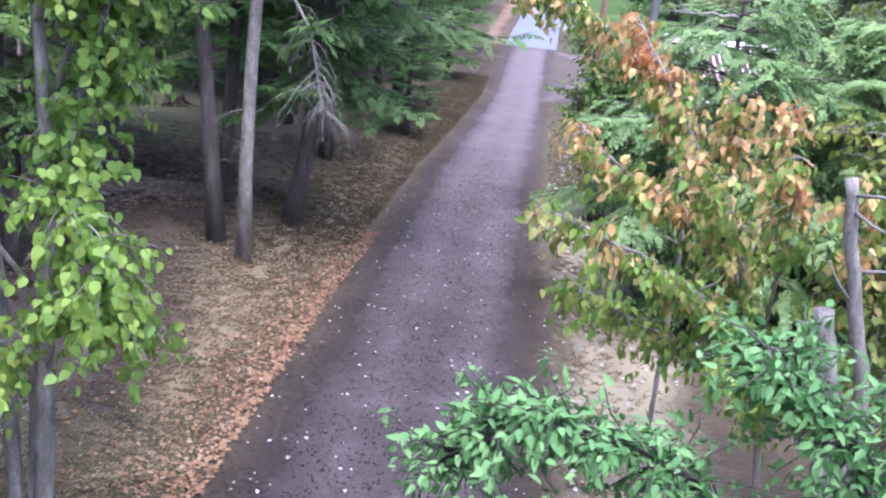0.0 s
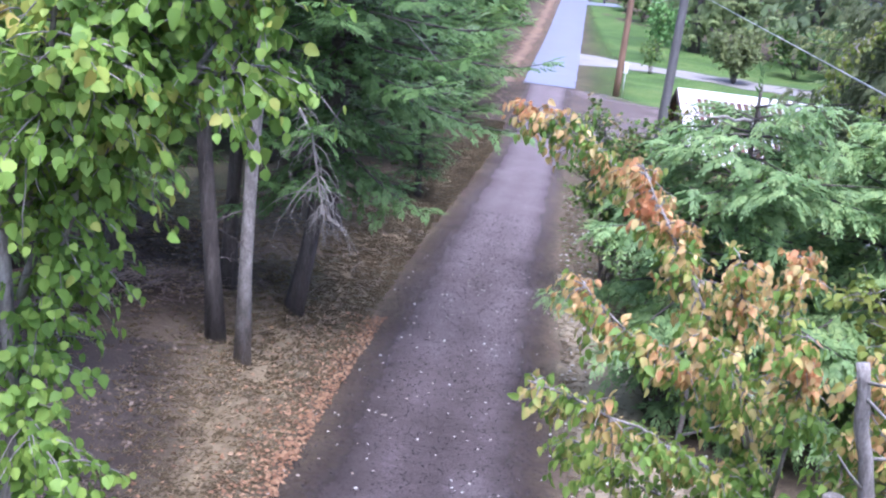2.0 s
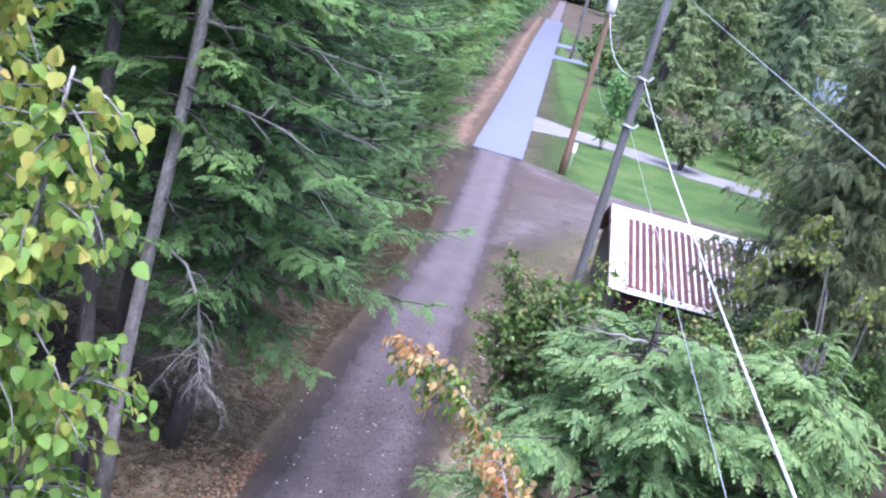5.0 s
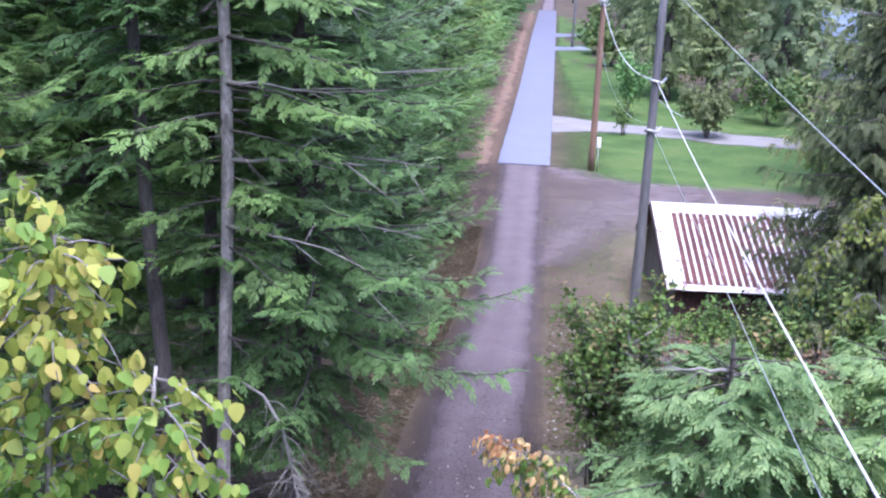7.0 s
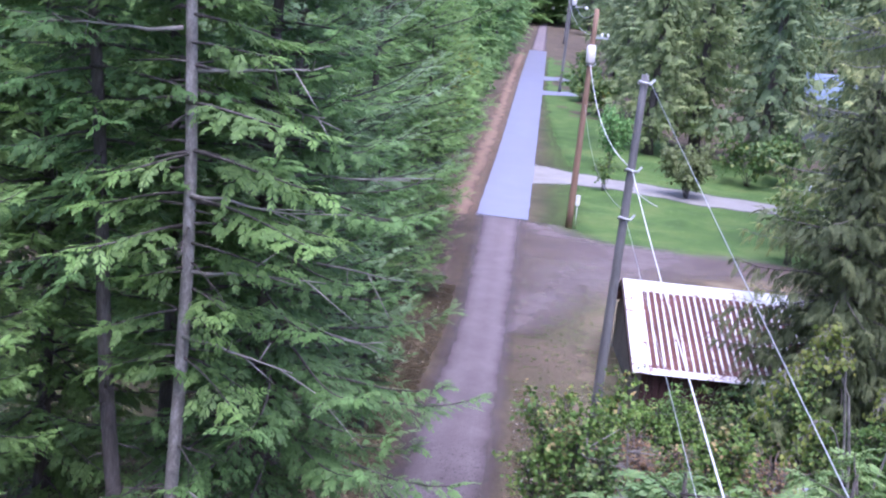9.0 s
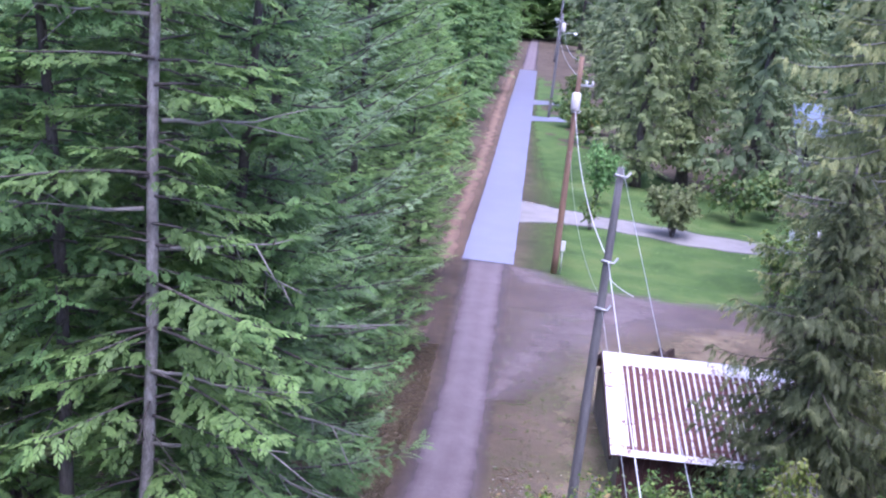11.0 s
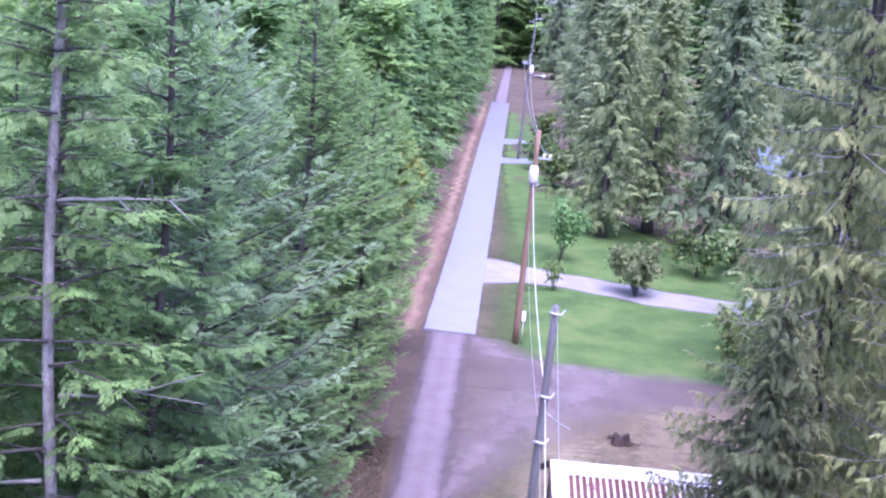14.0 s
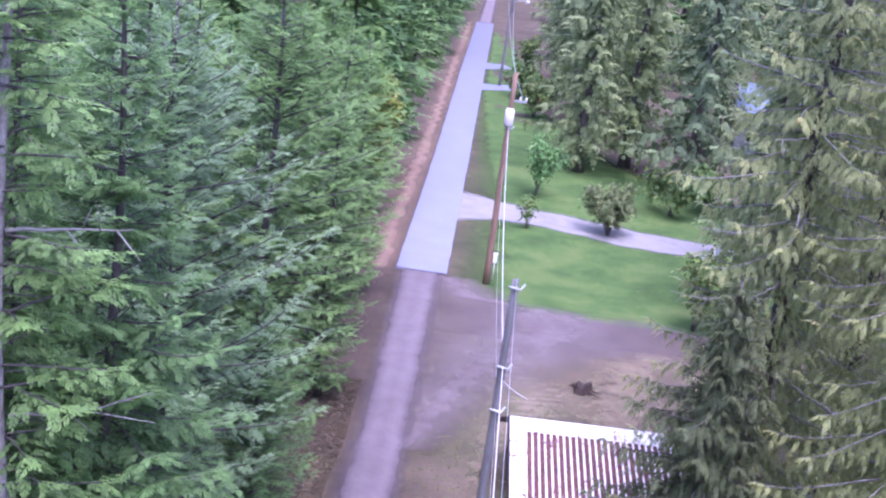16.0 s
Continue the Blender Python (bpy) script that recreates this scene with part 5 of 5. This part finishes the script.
def stump(label, at, r0, h, mat, seed):
    r = np.random.default_rng(seed)
    ob = thing("stump", label, "stump", at)
    v, f = [], []
    n = 16
    for k, (z, s) in enumerate(((-0.1, 1.35), (h * 0.3, 1.05), (h, 0.85))):
        for i in range(n):
            a = 2 * math.pi * i / n
            q = r0 * s * (1 + 0.18 * math.sin(3 * a + seed) + 0.1 * math.sin(7 * a))
            v.append((q * math.cos(a), q * math.sin(a), z + (0.35 * h * math.sin(2 * a + seed) + r.uniform(-0.1, 0.1) * h if k == 2 else 0)))
    v.append((0, 0, h * 0.6))
    for k in range(2):
        for i in range(n):
            j = (i + 1) % n
            f.append((k * n + i, k * n + j, (k + 1) * n + j, (k + 1) * n + i))
    f.extend([(2 * n + i, 2 * n + (i + 1) % n, 3 * n) for i in range(n)])
    part_mesh("wood", mesh_of("stump_wood", v, f, mat), ob)
    for i in range(5):
        a = r.uniform(0, 6.28)
        b = Pile()
        d = np.array([math.cos(a), math.sin(a), 0])
        b.tube([d * r0 * 0.8 + UP * 0.12, d * r0 * 1.4 + UP * 0.08, d * r0 * r.uniform(1.8, 2.6) + UP * 0.03], [0.05, 0.035, 0.012], 6)
        part_mesh("root", b.mesh("root", mat), ob)


stump("dark charred tree stump on dry grass", (8.36, 41.3, -0.12), 0.32, 0.35, CHAR, 2)
stump("dark old stump in the clearing", (-7.3, 26.4, float(gz(-7.3, 26.4))), 0.26, 0.2, CHAR, 3)
stump("grey cut log stump beside the pole", (4.35, 27.4, -0.36), 0.16, 0.55, PALE_BARK, 4)
stump("grey cut log stump beside the pole", (4.55, 28.3, -0.34), 0.15, 0.6, PALE_BARK, 5)

GLASS_DARK = rough_mat("dark_window", [(0.3, (0.02, 0.022, 0.025)), (0.7, (0.04, 0.042, 0.045))], 1.0, rough=0.1)
RUBBER = rough_mat("tyre_rubber", [(0.3, (0.02, 0.02, 0.02)), (0.7, (0.04, 0.04, 0.04))], 3.0)


def van(at, turn):
    ob = thing("van", "white parked van beyond the cedar", "van", at, turn)
    bm = bmesh.new()
    prof = [(-2.4, 0.35), (2.4, 0.35), (2.45, 1.0), (1.75, 1.15), (1.2, 1.95), (-2.35, 2.0), (-2.45, 1.0)]
    rows2 = [[bm.verts.new((x, s * (0.9 if z < 1.3 else 0.8), z)) for x, z in prof] for s in (-1, 1)]
    bm.faces.new(rows2[0])
    bm.faces.new(rows2[1][::-1])
    for i in range(len(prof)):
        j = (i + 1) % len(prof)
        bm.faces.new((rows2[0][i], rows2[1][i], rows2[1][j], rows2[0][j]))
    bmesh.ops.recalc_face_normals(bm, faces=bm.faces[:])
    bmesh.ops.bevel(bm, geom=bm.edges[:], offset=0.06, segments=2, affect="EDGES")
    body = part("body", bm, WHITE, ob)
    for s in (-1, 1):
        for x in (-1.5, -0.4, 0.7):
            part("window", box_bm((0.85, 0.04, 0.5), (x, s * 0.86, 1.5), 0.01), GLASS_DARK, body)
        for x in (-1.5, 1.5):
            w = part_mesh("wheel", ring_tube([(x, s * 0.72, 0.34), (x, s * 0.92, 0.34)], [0.34, 0.34], 18).mesh("wheel", RUBBER), ob)
            part_mesh("rim", ring_tube([(x, s * 0.91, 0.34), (x, s * 0.935, 0.34)], [0.2, 0.18], 14).mesh("rim", METAL), w)


van((20.4, 60.5, float(gz(20.4, 60.5))), 12)


def house(at, turn):
    ob = thing("house", "distant house with a blue-grey roof behind trees", "house", at, turn)
    wall = part("wall", box_bm((9, 6, 3.2), (0, 0, 1.6)), rough_mat("house_siding", [(0.3, (0.4, 0.42, 0.45)), (0.7, (0.55, 0.57, 0.6))], 1.0), ob)
    bm = bmesh.new()
    p = [(-5, -3.5, 3.1), (5, -3.5, 3.1), (5, 3.5, 3.1), (-5, 3.5, 3.1), (-5, 0, 5.6), (5, 0, 5.6)]
    vs = [bm.verts.new(q) for q in p]
    for q in ((0, 1, 5, 4), (2, 3, 4, 5), (0, 4, 3), (1, 2, 5), (0, 3, 2, 1)):
        bm.faces.new([vs[i] for i in q])
    part("roof", bm, rough_mat("blue_roof", [(0.3, (0.18, 0.24, 0.34)), (0.7, (0.3, 0.36, 0.46))], 1.0), ob)
    for x in (-3, 0, 3):
        win = part("window", box_bm((1.3, 0.1, 1.2), (x, -3.02, 1.7), 0.01), GLASS_DARK, ob)
        part("sill", box_bm((1.5, 0.2, 0.08), (x, -3.08, 1.06), 0.01), WHITE, win)


house((31, 92, float(gz(31, 92)) + 0.2), -15)

# ---------------------------------------------------------------- litter and grass
BROWN = leaf_mat("brown_fallen_leaves", [(0, (0.06, 0.045, 0.0375)), (0.5, (0.15, 0.112, 0.09)), (1, (0.3, 0.247, 0.21))], rough=0.8, through_it=0.05)
FALLEN = leaf_mat("fallen_leaves", [(0, (0.145, 0.078, 0.0476)), (0.4, (0.261, 0.139, 0.0795)), (0.8, (0.361, 0.235, 0.143)), (1, (0.451, 0.355, 0.254))], rough=0.8, through_it=0.1)
PALE = leaf_mat("pale_fallen_leaves", [(0, (0.35, 0.26, 0.2)), (0.5, (0.55, 0.48, 0.42)), (1, (0.72, 0.68, 0.64))], rough=0.7, through_it=0.05)
TUFT = leaf_mat("dry_grass_blades", [(0, (0.176, 0.133, 0.0845)), (0.5, (0.309, 0.247, 0.16)), (1, (0.453, 0.381, 0.26))], rough=0.8, through_it=0.2)
STONES = leaf_mat("lane_stones", [(0, (0.011, 0.0088, 0.00935)), (0.5, (0.0385, 0.0319, 0.0347)), (0.85, (0.0825, 0.0715, 0.077)), (1, (0.165, 0.149, 0.154))], rough=0.85, through_it=0.0)
GREEN_TUFT = leaf_mat("green_grass_blades", [(0, (0.12, 0.21, 0.06)), (0.5, (0.19, 0.3, 0.09)), (1, (0.3, 0.36, 0.16))], rough=0.7, through_it=0.25)


GREY_TUFT = leaf_mat("grey_green_grass_blades", [(0, (0.132, 0.132, 0.096)), (0.5, (0.24, 0.24, 0.168)), (1, (0.384, 0.36, 0.264))], rough=0.8, through_it=0.2)


def scatter(name, label, n, place, size, template, material, seed, flat=True, lift=0.06):
    r = np.random.default_rng(seed)
    P, A, U, S = [], [], [], []
    while len(P) < n:
        x, y = place(r)
        z = float(gz(x, y)) + lift
        a = r.uniform(0, 6.28)
        P.append((x, y, z))
        A.append((math.cos(a), math.sin(a), r.normal(0, 0.12)))
        U.append(np.array([0, 0, 1.0]) + r.normal(0, 0.3 if flat else 0.1, 3))
        S.append(size * r.uniform(0.6, 1.3))
    tagged(new(name, stamped(name, template, frames_at(P, A, U, S), material)), label, "litter" if flat else "grass", "", "stuff")


def tuft_template(blades=5, seed=1):
    r = np.random.default_rng(seed)
    v, f = [(0, 0, 0)], []
    for i in range(blades):
        a = 2 * math.pi * i / blades + r.uniform(-0.3, 0.3)
        o = np.array([math.cos(a), math.sin(a), 0])
        s = np.array([-o[1], o[0], 0]) * 0.03
        h = r.uniform(0.6, 1.1)
        m = o * 0.36 + UP * 0.34 * h
        k = len(v)
        v.extend([m + s, o * r.uniform(0.7, 1.1) + UP * h * 0.36, m - s])
        f.extend([(0, k, k + 1), (0, k + 1, k + 2)])
    return np.array(v, float), np.array(f)


STONE = (np.array([(0.5, 0, 0), (-0.5, 0.1, 0), (0.05, 0.4, 0), (-0.05, -0.42, 0), (0.1, 0.05, 0.34), (-0.1, -0.05, -0.2)]), np.array([(0, 2, 4), (2, 1, 4), (1, 3, 4), (3, 0, 4), (2, 0, 5), (1, 2, 5), (3, 1, 5), (0, 3, 5)]))
TUFTS = tuft_template()
edge_l = lambda y: np.interp(y, ROAD_Y, ROAD_L)
edge_r = lambda y: np.interp(y, ROAD_Y, ROAD_R)


def near_left(r):
    y = 5 + 13 * r.random() ** 1.4
    return edge_l(y) + 0.15 - r.exponential(0.32), y


def on_road(r):
    y = 5.5 + 18 * r.random() ** 3
    u = r.random()
    return edge_l(y) + (edge_r(y) - edge_l(y)) * u, y


def lane_stones(r):
    y = 6 + 20 * r.random() ** 1.5
    return edge_l(y) + (edge_r(y) - edge_l(y)) * r.uniform(0.02, 0.98), y


def bank_left(r):
    y = r.uniform(5, 40)
    return edge_l(y) - 0.1 - abs(r.normal(0, 0.9)), y


def bank_right(r):
    y = r.uniform(5, 30)
    return edge_r(y) + 0.05 + abs(r.normal(0, 0.8)), y


scatter("leaf_litter", "orange fallen leaves along the lane's edge", 5200, near_left, 0.052, LEAF, FALLEN, 1)
scatter("leaf_litter", "pale fallen leaves scattered on the gravel lane", 750, on_road, 0.04, LEAF, PALE, 2)
scatter("leaf_litter", "brown fallen leaves on the forest floor", 4500, lambda r: (r.uniform(-8, -3.0), r.uniform(5, 22)), 0.055, LEAF, BROWN, 3)
scatter("gravel", "loose grey stones on the gravel lane", 9000, lane_stones, 0.026, STONE, STONES, 12)
scatter("leaf_litter", "pale fallen leaves on the verge", 500, bank_right, 0.055, LEAF, PALE, 4)
scatter("dry_grass", "tufts of dry straw-coloured grass on the bank", 11000, bank_left, 0.085, TUFTS, TUFT, 5, False, 0.035)
scatter("dry_grass", "tufts of dry grass on the verge", 3000, bank_right, 0.06, TUFTS, TUFT, 6, False, 0.035)
scatter("dry_grass", "sparse dry grass on the forest floor", 4200, lambda r: (r.uniform(-8, -2), r.uniform(5, 24)), 0.08, TUFTS, TUFT, 7, False, 0.035)
scatter("dry_grass", "rough green-brown grass beside the shed", 2200, lambda r: (r.uniform(1.8, 9), r.uniform(21, 42)), 0.07, TUFTS, GREEN_TUFT, 9, False, 0.0)
scatter("dry_grass", "grey-green grass on the bank under the leafy tree", 4000, lambda r: (-1.5 - 3.5 * r.random(), r.uniform(4.5, 10.5)), 0.07, TUFTS, GREY_TUFT, 11, False, 0.035)
scatter("lawn_grass", "short green grass tufts on the lawn", 2500, lambda r: (r.uniform(3.8, 16), r.uniform(49.5, 80)), 0.06, TUFTS, GREEN_TUFT, 8, False, 0.0)
